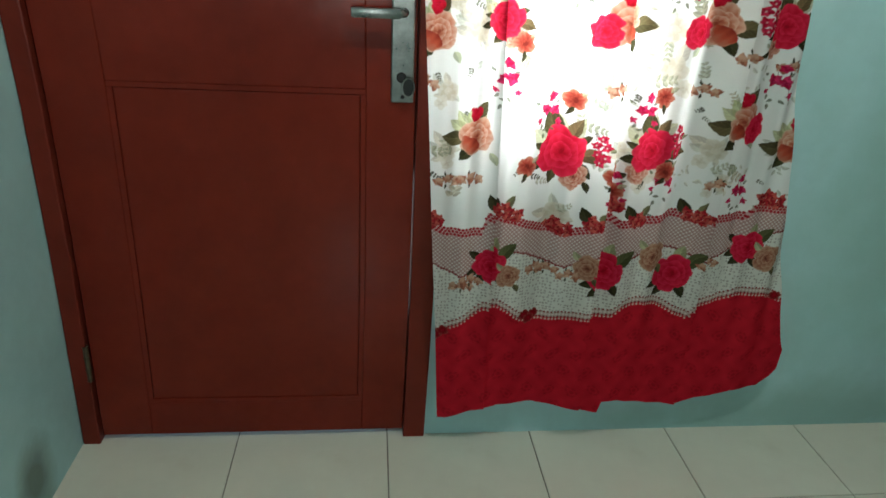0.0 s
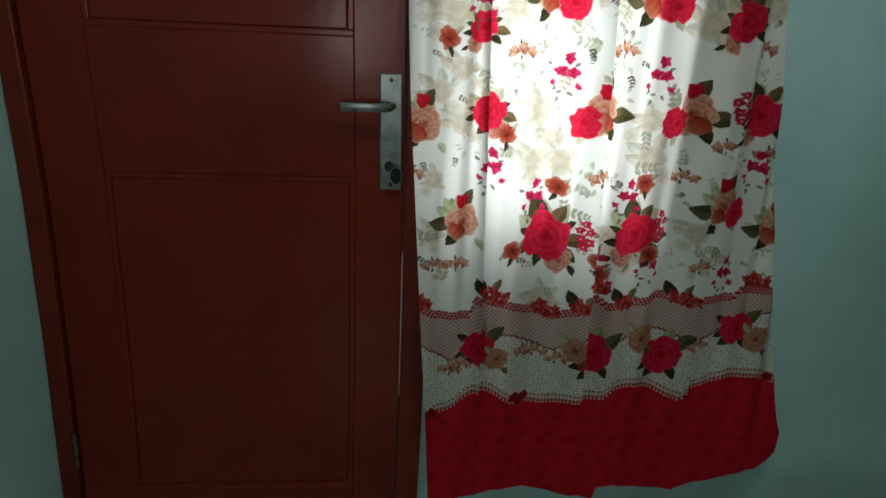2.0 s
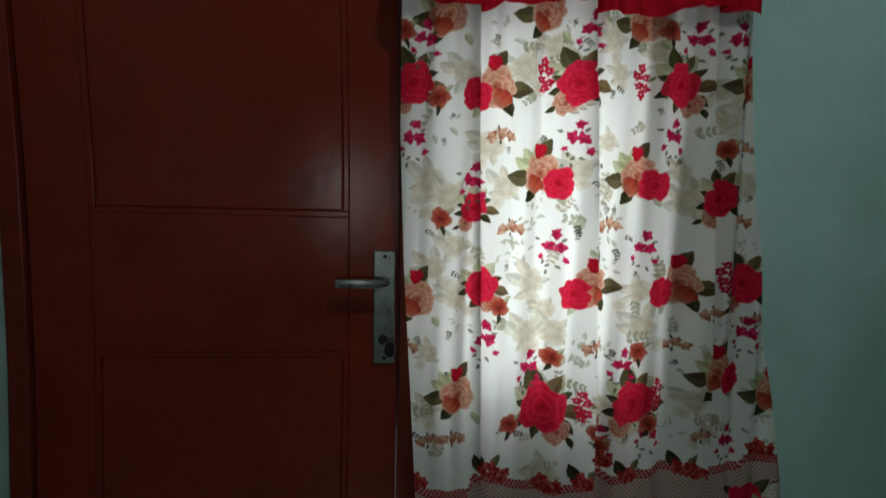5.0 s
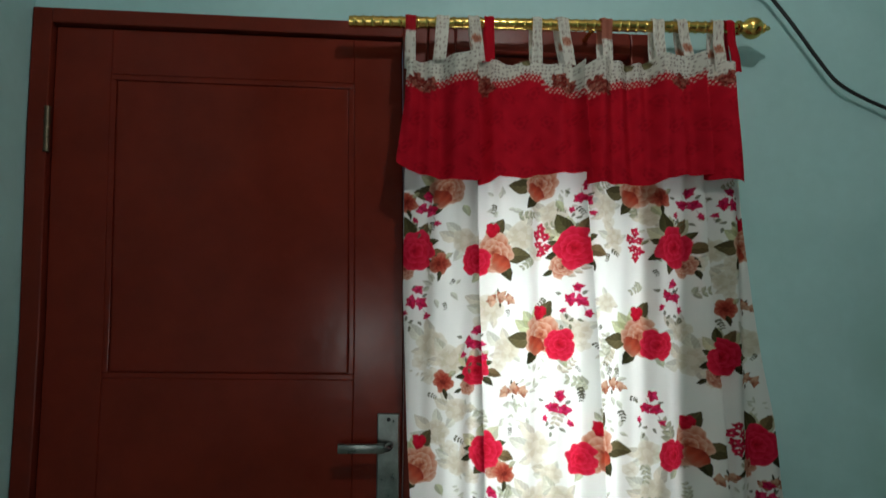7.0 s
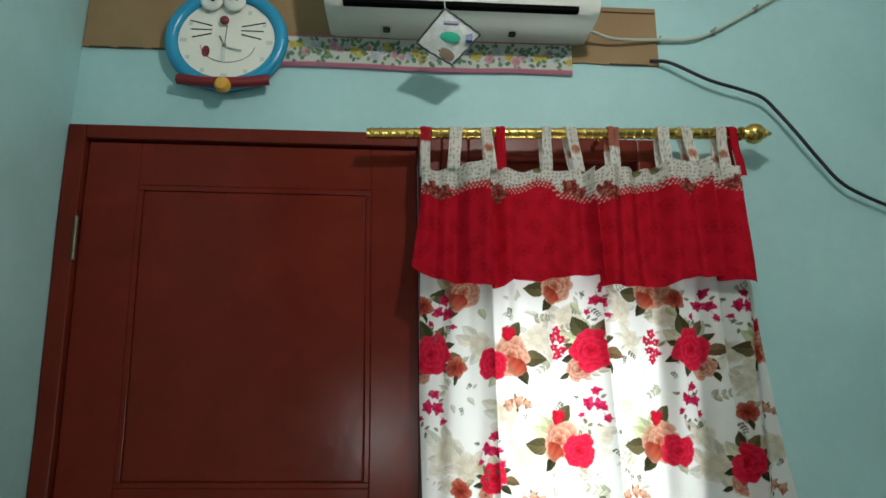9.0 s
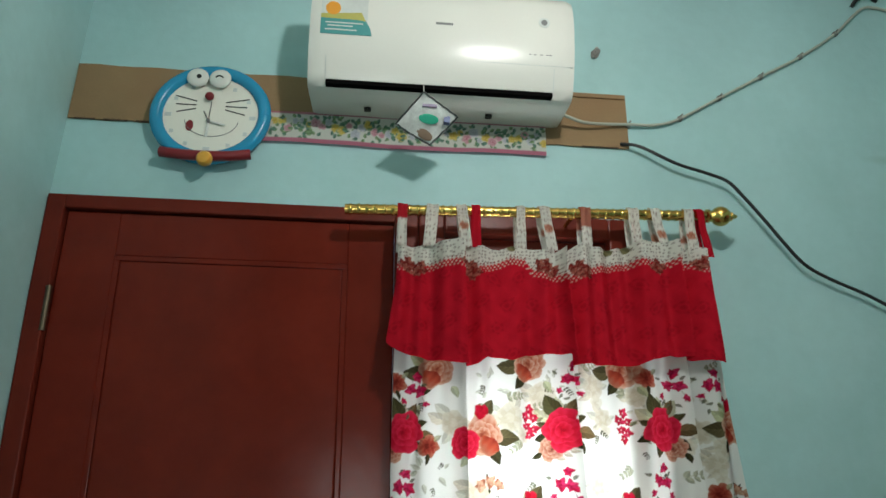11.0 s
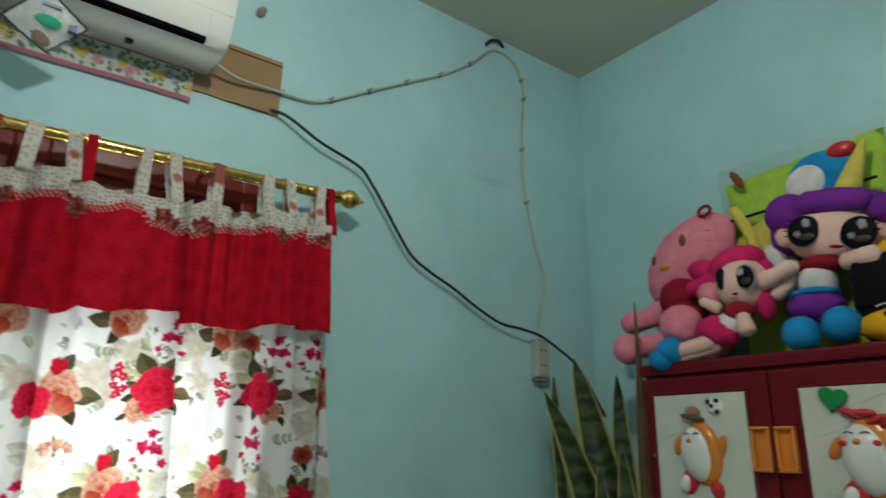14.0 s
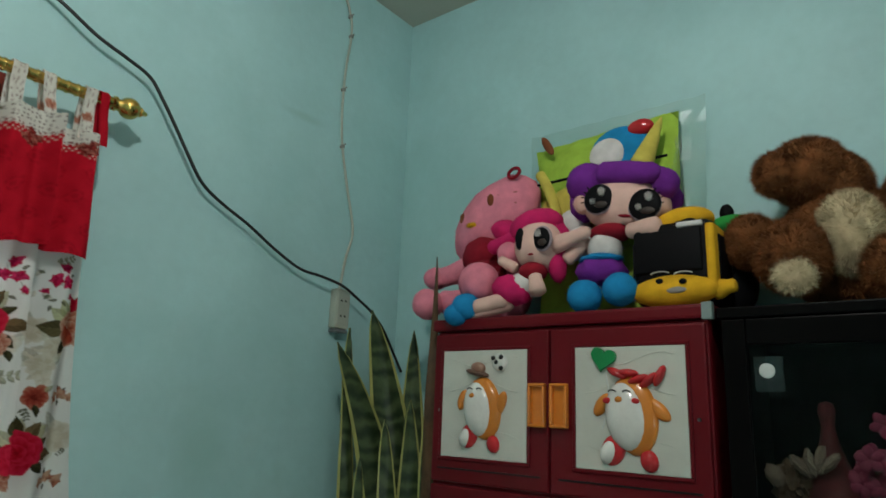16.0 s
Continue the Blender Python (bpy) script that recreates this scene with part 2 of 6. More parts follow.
ON_FRONT = Matrix(((1, 0, 0, 0), (0, 0, -1, 0), (0, 1, 0, 0), (0, 0, 0, 1)))     # local x, y -> world x, z; thickness towards the room
ON_SIDE = Matrix(((0, 0, -1, 0), (-1, 0, 0, 0), (0, 1, 0, 0), (0, 0, 0, 1)))     # local x, y -> world -y, z; thickness towards -x


def ellipse(cx, cy, rx, ry, n=28, a0=0.0, a1=math.tau):
    return [(cx + rx * math.cos(a0 + (a1 - a0) * k / n), cy + ry * math.sin(a0 + (a1 - a0) * k / n)) for k in range(n)]


# ---- the room ----
ROOM_X, ROOM_Y, ROOM_Z = 2.68, -3.3, 2.868
DOOR_W, DOOR_H, WIN_R, WIN_B = 0.885, 2.08, 1.43, 0.80

wall = box(0, DOOR_W, 0, 0.14, DOOR_H, ROOM_Z)
box(DOOR_W, WIN_R, 0, 0.14, DOOR_H, ROOM_Z, bm=wall)
box(DOOR_W, WIN_R, 0, 0.14, 0, WIN_B, bm=wall)
box(WIN_R, ROOM_X, 0, 0.14, 0, ROOM_Z, bm=wall)
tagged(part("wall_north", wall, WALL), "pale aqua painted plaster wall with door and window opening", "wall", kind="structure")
west = box(-0.14, 0, ROOM_Y - 0.14, 0.14, 0, ROOM_Z)
for zc in np.arange(0.13, 2.2, 0.13):
    bmesh.ops.bisect_plane(west, geom=west.verts[:] + west.edges[:] + west.faces[:], plane_co=(0, 0, zc), plane_no=(0, 0, 1))
for v in west.verts:      # the plaster bellies out a little
    v.co.x += (v.co.x > -0.05) * float(np.interp(v.co.z, (0, 0.26, 0.53, 0.95, 1.35, 1.83, 2.08), (0, 0.010, 0.021, 0.031, 0.025, 0.005, 0)))
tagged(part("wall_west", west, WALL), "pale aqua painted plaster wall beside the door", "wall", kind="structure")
tagged(part("wall_east", box(ROOM_X, ROOM_X + 0.14, ROOM_Y - 0.14, 0.14, 0, ROOM_Z), WALL), "pale aqua painted plaster wall behind the toy cabinet", "wall", kind="structure")
south = box(0, 0.48, ROOM_Y - 0.14, ROOM_Y, 0, ROOM_Z)
box(0.80, ROOM_X, ROOM_Y - 0.14, ROOM_Y, 0, ROOM_Z, bm=south)
box(0.48, 0.80, ROOM_Y - 0.14, ROOM_Y, 0, 0.98, bm=south)
box(0.48, 0.80, ROOM_Y - 0.14, ROOM_Y, 1.45, ROOM_Z, bm=south)
tagged(part("wall_south", south, WALL), "plain aqua plaster wall closing the room", "wall", kind="structure")
tagged(part("ceiling", box(-0.14, ROOM_X + 0.14, ROOM_Y - 0.14, 0.14, ROOM_Z, ROOM_Z + 0.1), CEIL), "plain beige-grey painted ceiling board", "ceiling", kind="structure")
floor = tagged(part("floor", box(-0.14, ROOM_X + 0.14, ROOM_Y - 0.14, 0.14, -0.12, -0.004), GROUT), "cream ceramic floor tiles with dark grout joints", "floor", kind="structure")
ground = tagged(part("ground", box(-30, 30, 0.30, 60, -0.3, -0.1), mat("pale_concrete", (0.36, 0.35, 0.32), 0.9)), "pale concrete ground outside the door", "ground", kind="structure")


# ---- door ----
part_of = part


def lean_left(z):
    return float(np.interp(z, (0, 0.26, 0.53, 0.95, 1.35, 1.83, 2.08), (0, 0.010, 0.021, 0.031, 0.025, 0.005, 0)))


def sagged(bm):
    """The old door and its frame are a little out of square."""
    for z in np.arange(0.15, 2.05, 0.15):
        bmesh.ops.bisect_plane(bm, geom=bm.verts[:] + bm.edges[:] + bm.faces[:], plane_co=(0, 0, z), plane_no=(0, 0, 1), dist=1e-5)
    for v in bm.verts:
        right = float(np.interp(v.co.z, (0, 0.4, 0.95, 1.4, 2.04), (0.016, 0.022, 0.021, 0.017, 0)))
        k = min(1, max(0, v.co.x / 0.88))
        v.co.x += lean_left(v.co.z) * (1 - k) + right * k
    return bm


def build_door():
    door = thing("door_1", "closed red-brown painted wooden panel door in its frame", "door", (0.44, 0.03, 0), kind="structure")
    fw = 0.045

    def part(name, bm, material, parent=None, label="", smooth=None):
        return part_of(name, sagged(bm), material, parent, label, smooth)
    part("door_frame", box(0.002, fw, -0.012, 0.11, 0, DOOR_H, 0.004), FRAME_PAINT, door)
    part("door_frame", box(0.831, DOOR_W + 0.004, -0.012, 0.11, 0, DOOR_H, 0.004), FRAME_PAINT, door)
    part("door_frame", box(fw, 0.831, -0.012, 0.11, 2.045, DOOR_H, 0.004), FRAME_PAINT, door)
    x0, x1, z0, z1, yf = fw + 0.003, 0.8287, 0.016, 2.042, 0.004
    leaf = box(x0, x1, yf + 0.012, yf + 0.036, z0, z1)
    part("door_core", leaf, DOOR_PAINT, door)
    # stiles and rails, proud of the core
    for a in ((x0, 0.172, z0, z1), (0.718, x1, z0, z1), (0.172, 0.718, z0, 0.12), (0.172, 0.718, 0.955, 1.257), (0.172, 0.718, 1.935, z1)):
        part("door_rail", box(a[0], a[1], yf, yf + 0.012, a[2], a[3], 0.002, 1), DOOR_PAINT, door)
    for pz0, pz1 in ((0.12, 0.955), (1.257, 1.935)):
        part("door_panel", box(0.1845, 0.7055, yf + 0.003, yf + 0.0115, pz0 + 0.0125, pz1 - 0.0125, 0.004, 2), DOOR_PAINT, door)
        bead = bmesh.new()
        for a in ((0.172, 0.718, pz0, pz0 + 0.012), (0.172, 0.718, pz1 - 0.012, pz1), (0.172, 0.184, pz0 + 0.012, pz1 - 0.012), (0.706, 0.718, pz0 + 0.012, pz1 - 0.012)):
            box(a[0], a[1], yf + 0.001, yf + 0.011, a[2], a[3], 0.002, 2, bm=bead)
        part("panel_bead", bead, DOOR_PAINT, door)
    for a in ((0, 0.36), (0.76, 2.045)):
        part("door_stop", box(0.818, 0.8305, yf + 0.037, yf + 0.05, a[0] + 0.001, a[1], 0.001, 1), FRAME_PAINT, door)
    part("door_stop", box(fw + 0.0005, fw + 0.014, yf + 0.037, yf + 0.05, 0.001, 2.044, 0.001, 1), FRAME_PAINT, door)
    part("door_stop", box(fw + 0.015, 0.817, yf + 0.037, yf + 0.05, 2.03, 2.0445, 0.001, 1), FRAME_PAINT, door)
    # lever handle on its long plate, with key
    plate = part("handle_plate", box(0.773, 0.822, yf - 0.007, yf - 0.0005, 0.93, 1.185, 0.003), STEEL, door, "worn satin steel plate")
    lever = tube(smooth_line([(0.800, yf - 0.005, 1.118), (0.800, yf - 0.03, 1.118), (0.795, yf - 0.046, 1.118), (0.779, yf - 0.05, 1.118)]), 0.008, 12)
    box(0.690, 0.791, yf - 0.057, yf - 0.043, 1.108, 1.128, 0.004, bm=lever)
    part("lever", lever, STEEL, plate, "brushed steel lever", smooth=40)
    for z in (1.172, 0.943):
        part("screw", lathe([(0.0045, 0), (0.0045, 0.0015), (0.003, 0.0025)], Matrix.Translation((0.798, yf - 0.007, z)) @ ON_FRONT, 12), BLACK_PLASTIC, plate)
    part("lock_cylinder", lathe([(0.011, 0), (0.011, 0.006), (0.009, 0.008)], Matrix.Translation((0.795, yf - 0.007, 0.985)) @ ON_FRONT, 16), BLACK_PLASTIC, plate, "dark lock cylinder")
    key = slab(ellipse(0.004, -0.014, 0.012, 0.019, 20), Matrix.Translation((0.806, yf - 0.026, 0.983)) @ pose(0, 0, 0, 0, 0, -14) @ ON_FRONT, 0.004, 0.001)
    part("key", key, BLACK_PLASTIC, plate, "key with black rubber head")
    ring = tube([(0.809 + 0.013 * math.cos(a), yf - 0.03, 0.968 + 0.02 * math.sin(a)) for a in np.linspace(0, math.tau, 20)], 0.0018, 6)
    part("key_ring", ring, STEEL, plate)
    for z in (0.255, 1.80):
        h = tube([(0.044, yf - 0.012, z - 0.05), (0.044, yf - 0.012, z + 0.05)], 0.0065, 10)
        for k in (-0.05, -0.017, 0.017, 0.05):
            tube([(0.044, yf - 0.012, z + k - 0.0015), (0.044, yf - 0.012, z + k + 0.0015)], 0.0078, 10, bm=h)
        part("hinge", h, HINGE, door, "small dark brass butt hinge", smooth=40)


build_door()


# ---- window behind the curtain ----
def build_window():
    win = thing("window_1", "red-brown framed window behind the floral curtain, daylight outside", "window", (1.16, 0.05, WIN_B), kind="structure")
    for a in ((DOOR_W + 0.006, 0.955, WIN_B, DOOR_H), (1.375, WIN_R, WIN_B, DOOR_H), (0.955, 1.375, WIN_B, 0.87), (0.955, 1.375, 2.025, DOOR_H)):
        part("window_frame", box(a[0], a[1], -0.010, 0.10, a[2], a[3], 0.004), FRAME_PAINT, win)
    for a in ((0.957, 1.0, 0.872, 2.022), (1.33, 1.373, 0.872, 2.022), (1.0, 1.33, 0.872, 0.91), (1.0, 1.33, 1.97, 2.022)):
        part("sash", box(a[0], a[1], 0.02, 0.06, a[2], a[3], 0.004), FRAME_PAINT, win)
    pane = part("pane", box(1.0, 1.33, 0.037, 0.042, 0.91, 1.97), glass("window_glass", (0.95, 1, 0.98)), win)
    pane.visible_shadow = False


build_window()


# ---- curtain ----
RED, DEEP, BRIGHT, PINKRED = (0.50, 0.010, 0.030), (0.33, 0.007, 0.018), (0.66, 0.025, 0.07), (0.46, 0.015, 0.05)
PEACH, ORANGE, BROWN = (0.60, 0.37, 0.275), (0.41, 0.15, 0.095), (0.18, 0.045, 0.03)
LEAF, MOSS, SAGE, BEIGE, CLOTH = (0.045, 0.043, 0.02), (0.20, 0.205, 0.085), (0.48, 0.50, 0.40), (0.56, 0.50, 0.38), (0.80, 0.815, 0.79)


class Dye:
    """Prints motifs into the colours of a cloth whose points lie at X, Z."""

    def __init__(self, X, Z, ground_colour):
        wx = np.sin(X * 330 + 2.2 * np.sin(Z * 190)) + np.sin(Z * 410 + 1.7 * np.sin(X * 260) + 1) + 0.7 * np.sin((X + Z) * 730)
        wz = np.sin(Z * 350 + 2.0 * np.sin(X * 210 + 2)) + np.sin(X * 390 + 1.9 * np.sin(Z * 240)) + 0.7 * np.sin((X - Z) * 690 + 1)
        self.span = Z.min(1), Z.max(1), X.min(0), X.max(0)
        self.X, self.Z = X + 0.0003 * wx, Z + 0.0003 * wz      # the print bleeds a little
        self.C = np.empty(X.shape + (3,))
        self.C[:] = ground_colour

    def near(self, x, z, r):
        z0, z1, x0, x1 = self.span
        rows = np.where((z0 < z + r + 0.005) & (z1 > z - r - 0.005))[0]
        cols = np.where((x0 < x + r + 0.005) & (x1 > x - r - 0.005))[0]
        if not len(rows) or not len(cols):
            return None
        s = slice(rows[0], rows[-1] + 1), slice(cols[0], cols[-1] + 1)
        return s, self.X[s] - x, self.Z[s] - z

    def lay(self, s, mask, colour):
        m = mask[..., None] if mask.ndim == 2 else mask
        self.C[s] = self.C[s] * (1 - m) + np.asarray(colour) * m

    def petal(self, x, z, r, angle, tones, wide=1.0, strength=1.0, soft=0.0012):
        """One rounded petal, dark at its base and paler to the curled rim."""
        got = self.near(x, z, r * 1.5)
        if not got:
            return
        s, dx, dz = got
        a = radians(angle)
        u, v = (dx * math.cos(a) + dz * math.sin(a)) / r, (-dx * math.sin(a) + dz * math.cos(a)) / (r * wide)
        th = np.arctan2(v, u)
        q = np.hypot(u, v) * (1 + 0.07 * np.sin(3 * th + angle) + 0.05 * np.sin(5 * th + 2 * angle))
        mask = np.clip((1 - q) * r / soft, 0, 1) * strength
        k = np.clip(0.5 + 0.5 * u + 0.10 * np.sin(v * 9 + angle) + 0.25 * (q > 0.82) * (u > -0.2), 0, 1)[..., None]
        dark, mid, light = [np.asarray(t) for t in tones]
        self.lay(s, mask, np.where(k < 0.5, dark + (mid - dark) * k * 2, mid + (light - mid) * (k - 0.5) * 2))

    def rose(self, x, z, r, tones, seed=0.0, strength=1.0):
        """Rings of petals closing on a dark heart."""
        turn = seed * 57.3
        rings = ((6, 0.62, 0.44, 1.15), (5, 0.38, 0.36, 1.2), (4, 0.17, 0.26, 1.2)) if r > 0.016 else ((5, 0.55, 0.48, 1.0), (3, 0.2, 0.3, 1.0))
        for i, (n, d, pr, wide) in enumerate(rings):
            for k in range(n):
                a = turn + 360 * (k + 0.35 * i) / n + 9 * math.sin(k * 2.1 + seed)
                grow = 1 + 0.10 * math.sin(k * 1.7 + seed * 2 + i)
                self.petal(x + math.cos(radians(a)) * r * d * grow, z + math.sin(radians(a)) * r * d * grow, r * pr * grow, a, tones, wide, strength)
        self.petal(x, z, r * 0.13, turn, (tones[0], tones[0], tones[1]), 1.0, strength)

    def leaf(self, x, z, length, angle, colour, wide=0.42, strength=1.0):
        a = radians(angle)
        got = self.near(x + math.cos(a) * length / 2, z + math.sin(a) * length / 2, length * 0.6)
        if not got:
            return
        s, dx, dz = got
        dx, dz = dx + math.cos(a) * length / 2, dz + math.sin(a) * length / 2
        u, v = (dx * math.cos(a) + dz * math.sin(a)) / length, (-dx * math.sin(a) + dz * math.cos(a)) / length
        v = v - 0.06 * np.sin(np.pi * np.clip(u, 0, 1))
        half = wide * 0.5 * np.sin(np.pi * np.clip(u, 0, 1) ** 0.72) ** 0.85
        mask = np.clip((half - np.abs(v)) * length / 0.0012, 0, 1) * ((u > 0) & (u < 1)) * strength
        vein = 0.08 * np.sin((u - np.abs(v) * 1.4) * 26) * (length > 0.024)
        shade = 0.78 + 0.5 * (v > 0) * np.clip(1.2 - u, 0, 1) + 0.3 * (np.abs(v) < 0.018) + vein
        self.lay(s, mask, np.asarray(colour) * shade[..., None])

    def star(self, x, z, r, tones, seed=0.0):
        """A small floret with pointed petals."""
        for k in range(5):
            a = 72 * k + seed * 57
            self.leaf(x - math.cos(radians(a)) * r * 0.15, z - math.sin(radians(a)) * r * 0.15, r * (1.15 + 0.2 * math.sin(k * 2 + seed)), a, tones[1 + (k + int(seed)) % 2], 0.75)
        self.petal(x, z, r * 0.2, 0, (tones[0], tones[0], tones[1]))

    def stem(self, points, width, colour):
        for (x0, z0), (x1, z1) in zip(points, points[1:]):
            self.leaf(x0, z0, math.hypot(x1 - x0, z1 - z0) + 0.002, math.degrees(math.atan2(z1 - z0, x1 - x0)), colour, 2 * width / (math.hypot(x1 - x0, z1 - z0) + 0.002))

    def ghost(self, x, z, r, seed=0.0, strength=0.9):
        """A pale tan flower in washed-out leaves, printed flat."""
        wash, tan, pale = (0.51, 0.52, 0.425), (0.54, 0.49, 0.375), (0.66, 0.625, 0.52)
        for k in range(4):
            a = seed * 57 + k * 90 + 25 * math.sin(k * 1.7 + seed)
            self.leaf(x + math.cos(radians(a)) * r * 0.5, z + math.sin(radians(a)) * r * 0.5, r * (1.0 + 0.3 * math.sin(k + seed)), a + 30 * math.sin(k * 2 + seed), wash if k % 2 else tan, 0.62, strength * 0.8)
        for k in range(5):
            a = seed * 40 + 72 * k
            self.petal(x + math.cos(radians(a)) * r * 0.42, z + math.sin(radians(a)) * r * 0.42, r * 0.42, a, (tan, tan, pale), 1.1, strength * 0.85)
        self.petal(x, z, r * 0.3, seed * 30, (tan, pale, pale), 1.0, strength * 0.7)
        x2, z2 = x + r * 1.15 * math.cos(seed), z - r * 0.95
        for k in range(4):
            a = seed * 70 + 90 * k
            self.petal(x2 + math.cos(radians(a)) * r * 0.25, z2 + math.sin(radians(a)) * r * 0.25, r * 0.27, a, (tan, pale, pale), 1.1, strength * 0.75)

    def spray(self, x, z, size, angle, colour, strength=0.9):
        """A thin stem with paired leaflets."""
        a = radians(angle)
        for k in range(4):
            s = size * (0.12 + 0.22 * k)
            px, pz = x + math.cos(a) * s + 0.1 * size * math.sin(k * 0.8), z + math.sin(a) * s
            for sgn in (-1, 1):
                self.leaf(px, pz, size * (0.36 - 0.04 * k), angle + sgn * 52, colour, 0.66, strength)
        self.leaf(x, z, size, angle, colour, 0.06, strength)

    def sprig(self, x, z, size, seed=0.0, colour=SAGE):
        g = random.Random(int(seed * 1000) + 7)
        for k in range(9):
            a, d = g.uniform(0, 360), size * g.uniform(0.15, 0.75)
            self.leaf(x + math.cos(radians(a)) * d, z + math.sin(radians(a)) * d, size * g.uniform(0.3, 0.5), a + g.uniform(-50, 50), colour, 0.5, 0.75)

    def red_rose(self, x, z, r=0.034, seed=0.0, up=True):
        """A full red rose over olive leaves, a peach one at its foot."""
        olive, brown_leaf = (0.075, 0.07, 0.03), (0.15, 0.105, 0.05)
        for a in (60, 95, 140):
            self.leaf(x + math.cos(radians(a)) * r * 0.7, z + math.sin(radians(a)) * r * 0.7, r * 1.1, a + 8 * math.sin(seed), (0.44, 0.45, 0.24), 0.7, 0.75)
        for a, c, n in ((-8, brown_leaf, 1.15), (200, LEAF, 0.8), (318, LEAF, 0.95), (250, olive, 0.8), (30, olive, 0.7), (165, olive, 0.6)):
            self.leaf(x + math.cos(radians(a)) * r * 0.8, z + math.sin(radians(a)) * r * 0.8, r * n, a + 12 * math.sin(seed + a), c, 0.62)
        if up:
            self.leaf(x - r * 0.15, z + r * 0.75, r * 1.35, 112 + 12 * math.sin(seed), olive, 0.72)
            self.leaf(x + r * 0.35, z + r * 0.75, r * 0.95, 68, brown_leaf, 0.6)
        side = -1 if math.sin(seed * 3) < 0.3 else 1
        self.rose(x + side * r * 0.6, z - r * 1.05, r * 0.62, (BROWN, ORANGE, PEACH), seed + 2)
        self.leaf(x + side * r * 1.1, z - r * 1.25, r * 0.6, 250 + side * 40, LEAF, 0.55)
        self.rose(x, z, r * 1.06, (DEEP, RED, BRIGHT), seed)

    def peach_rose(self, x, z, r=0.03, seed=0.0, red=1):
        """A peach rose with pale green and dark leaves, a bud above and a red rose beside it."""
        away = -1 if red >= 0 else 1
        olive = (0.10, 0.085, 0.04)
        for a in (75, 100, 128, 150):
            self.leaf(x + math.cos(radians(a)) * r * 0.6, z + math.sin(radians(a)) * r * 0.6, r * 1.25, a if away < 0 else 180 - a, (0.42, 0.45, 0.23), 0.62, 0.85)
        self.leaf(x + away * r * 0.7, z - r * 0.15, r * 1.35, 178 if away < 0 else 2, olive, 0.72)
        self.leaf(x + away * r * 0.4, z - r * 0.6, r * 1.1, 240 if away < 0 else 300, LEAF, 0.62)
        self.leaf(x - away * r * 0.9, z - r * 1.0, r * 0.8, 300 if away < 0 else 240, (0.36, 0.40, 0.22), 0.6, 0.8)
        self.leaf(x + r * 0.1, z + r * 1.0, r * 1.15, 66, olive, 0.68)
        self.rose(x, z + r * 0.05, r * 1.05, ((0.27, 0.055, 0.03), (0.45, 0.165, 0.095), PEACH), seed)
        self.petal(x + away * r * 0.35, z - r * 0.5, r * 0.5, 230, ((0.25, 0.03, 0.02), (0.42, 0.07, 0.035), ORANGE), 1.2)
        for k, (dx, dz, q) in enumerate(((-0.12, 1.25, 0.34), (0.08, 1.45, 0.28), (-0.22, 1.52, 0.24))):
            self.petal(x + dx * r, z + dz * r, q * r, 70 + 50 * k, (DEEP, RED, PINKRED), 1.0)
        if red:
            self.rose(x + red * r * 0.98, z - r * 0.42, r * 0.84, (DEEP, RED, BRIGHT), seed + 3)

    def bloom(self, x, z, r, tones, seed=0.0, strength=1.0):
        for k in range(5):
            a = 72 * k + seed * 60
            self.petal(x + r * 0.52 * math.cos(radians(a)), z + r * 0.52 * math.sin(radians(a)), r * (0.5 + 0.08 * math.sin(k * 2.4 + seed)), a, tones, 1.0, strength)
        self.petal(x, z, r * 0.3, seed * 40, (tones[0], tones[0], tones[1]), 1.0, strength)

    def brown_pair(self, x, z, seed=0.0):
        """Three rusty trumpet florets with dark buds."""
        tones = ((0.17, 0.045, 0.03), (0.36, 0.135, 0.08), (0.54, 0.32, 0.22))
        for a, n in ((100, 0.015), (55, 0.013), (265, 0.014)):
            self.leaf(x + 0.010 * math.cos(radians(a)), z + 0.008 * math.sin(radians(a)), n, a + 10 * math.sin(seed + a), LEAF, 0.4)
        for dx, dz, q in ((-0.018, -0.004, 0.014), (0.002, 0.003, 0.014), (0.020, -0.003, 0.013)):
            self.star(x + dx, z + dz, q, tones, seed + dx * 60)
            self.petal(x + dx, z + dz + 0.003, 0.007, 80, (tones[1], tones[2], tones[2]))

    def red_bits(self, x, z, seed=0.0):
        """Magenta star florets on a thin stem, small dark leaves round them."""
        tones = ((0.30, 0.01, 0.05), (0.46, 0.012, 0.06), (0.56, 0.03, 0.11))
        self.stem([(x + 0.002, z + 0.022), (x + 0.006, z), (x + 0.024, z - 0.012), (x + 0.032, z - 0.034)], 0.0011, (0.13, 0.06, 0.05))
        for dx, dz, q in ((0, 0, 0.015), (0.021, -0.003, 0.015), (0.014, 0.026, 0.013), (0.033, -0.030, 0.009), (-0.014, -0.024, 0.008)):
            self.star(x + dx, z + dz, q, tones, seed + dz * 90 + dx * 50)
        for dx, dz, a in ((-0.008, -0.030, 250), (0.006, -0.040, 200), (0.014, -0.042, 320), (-0.002, -0.052, 260), (0.024, 0.010, 30), (-0.016, 0.012, 150)):
            self.leaf(x + dx, z + dz, 0.014, a + 20 * math.sin(seed), (0.10, 0.105, 0.06), 0.55, 0.85)

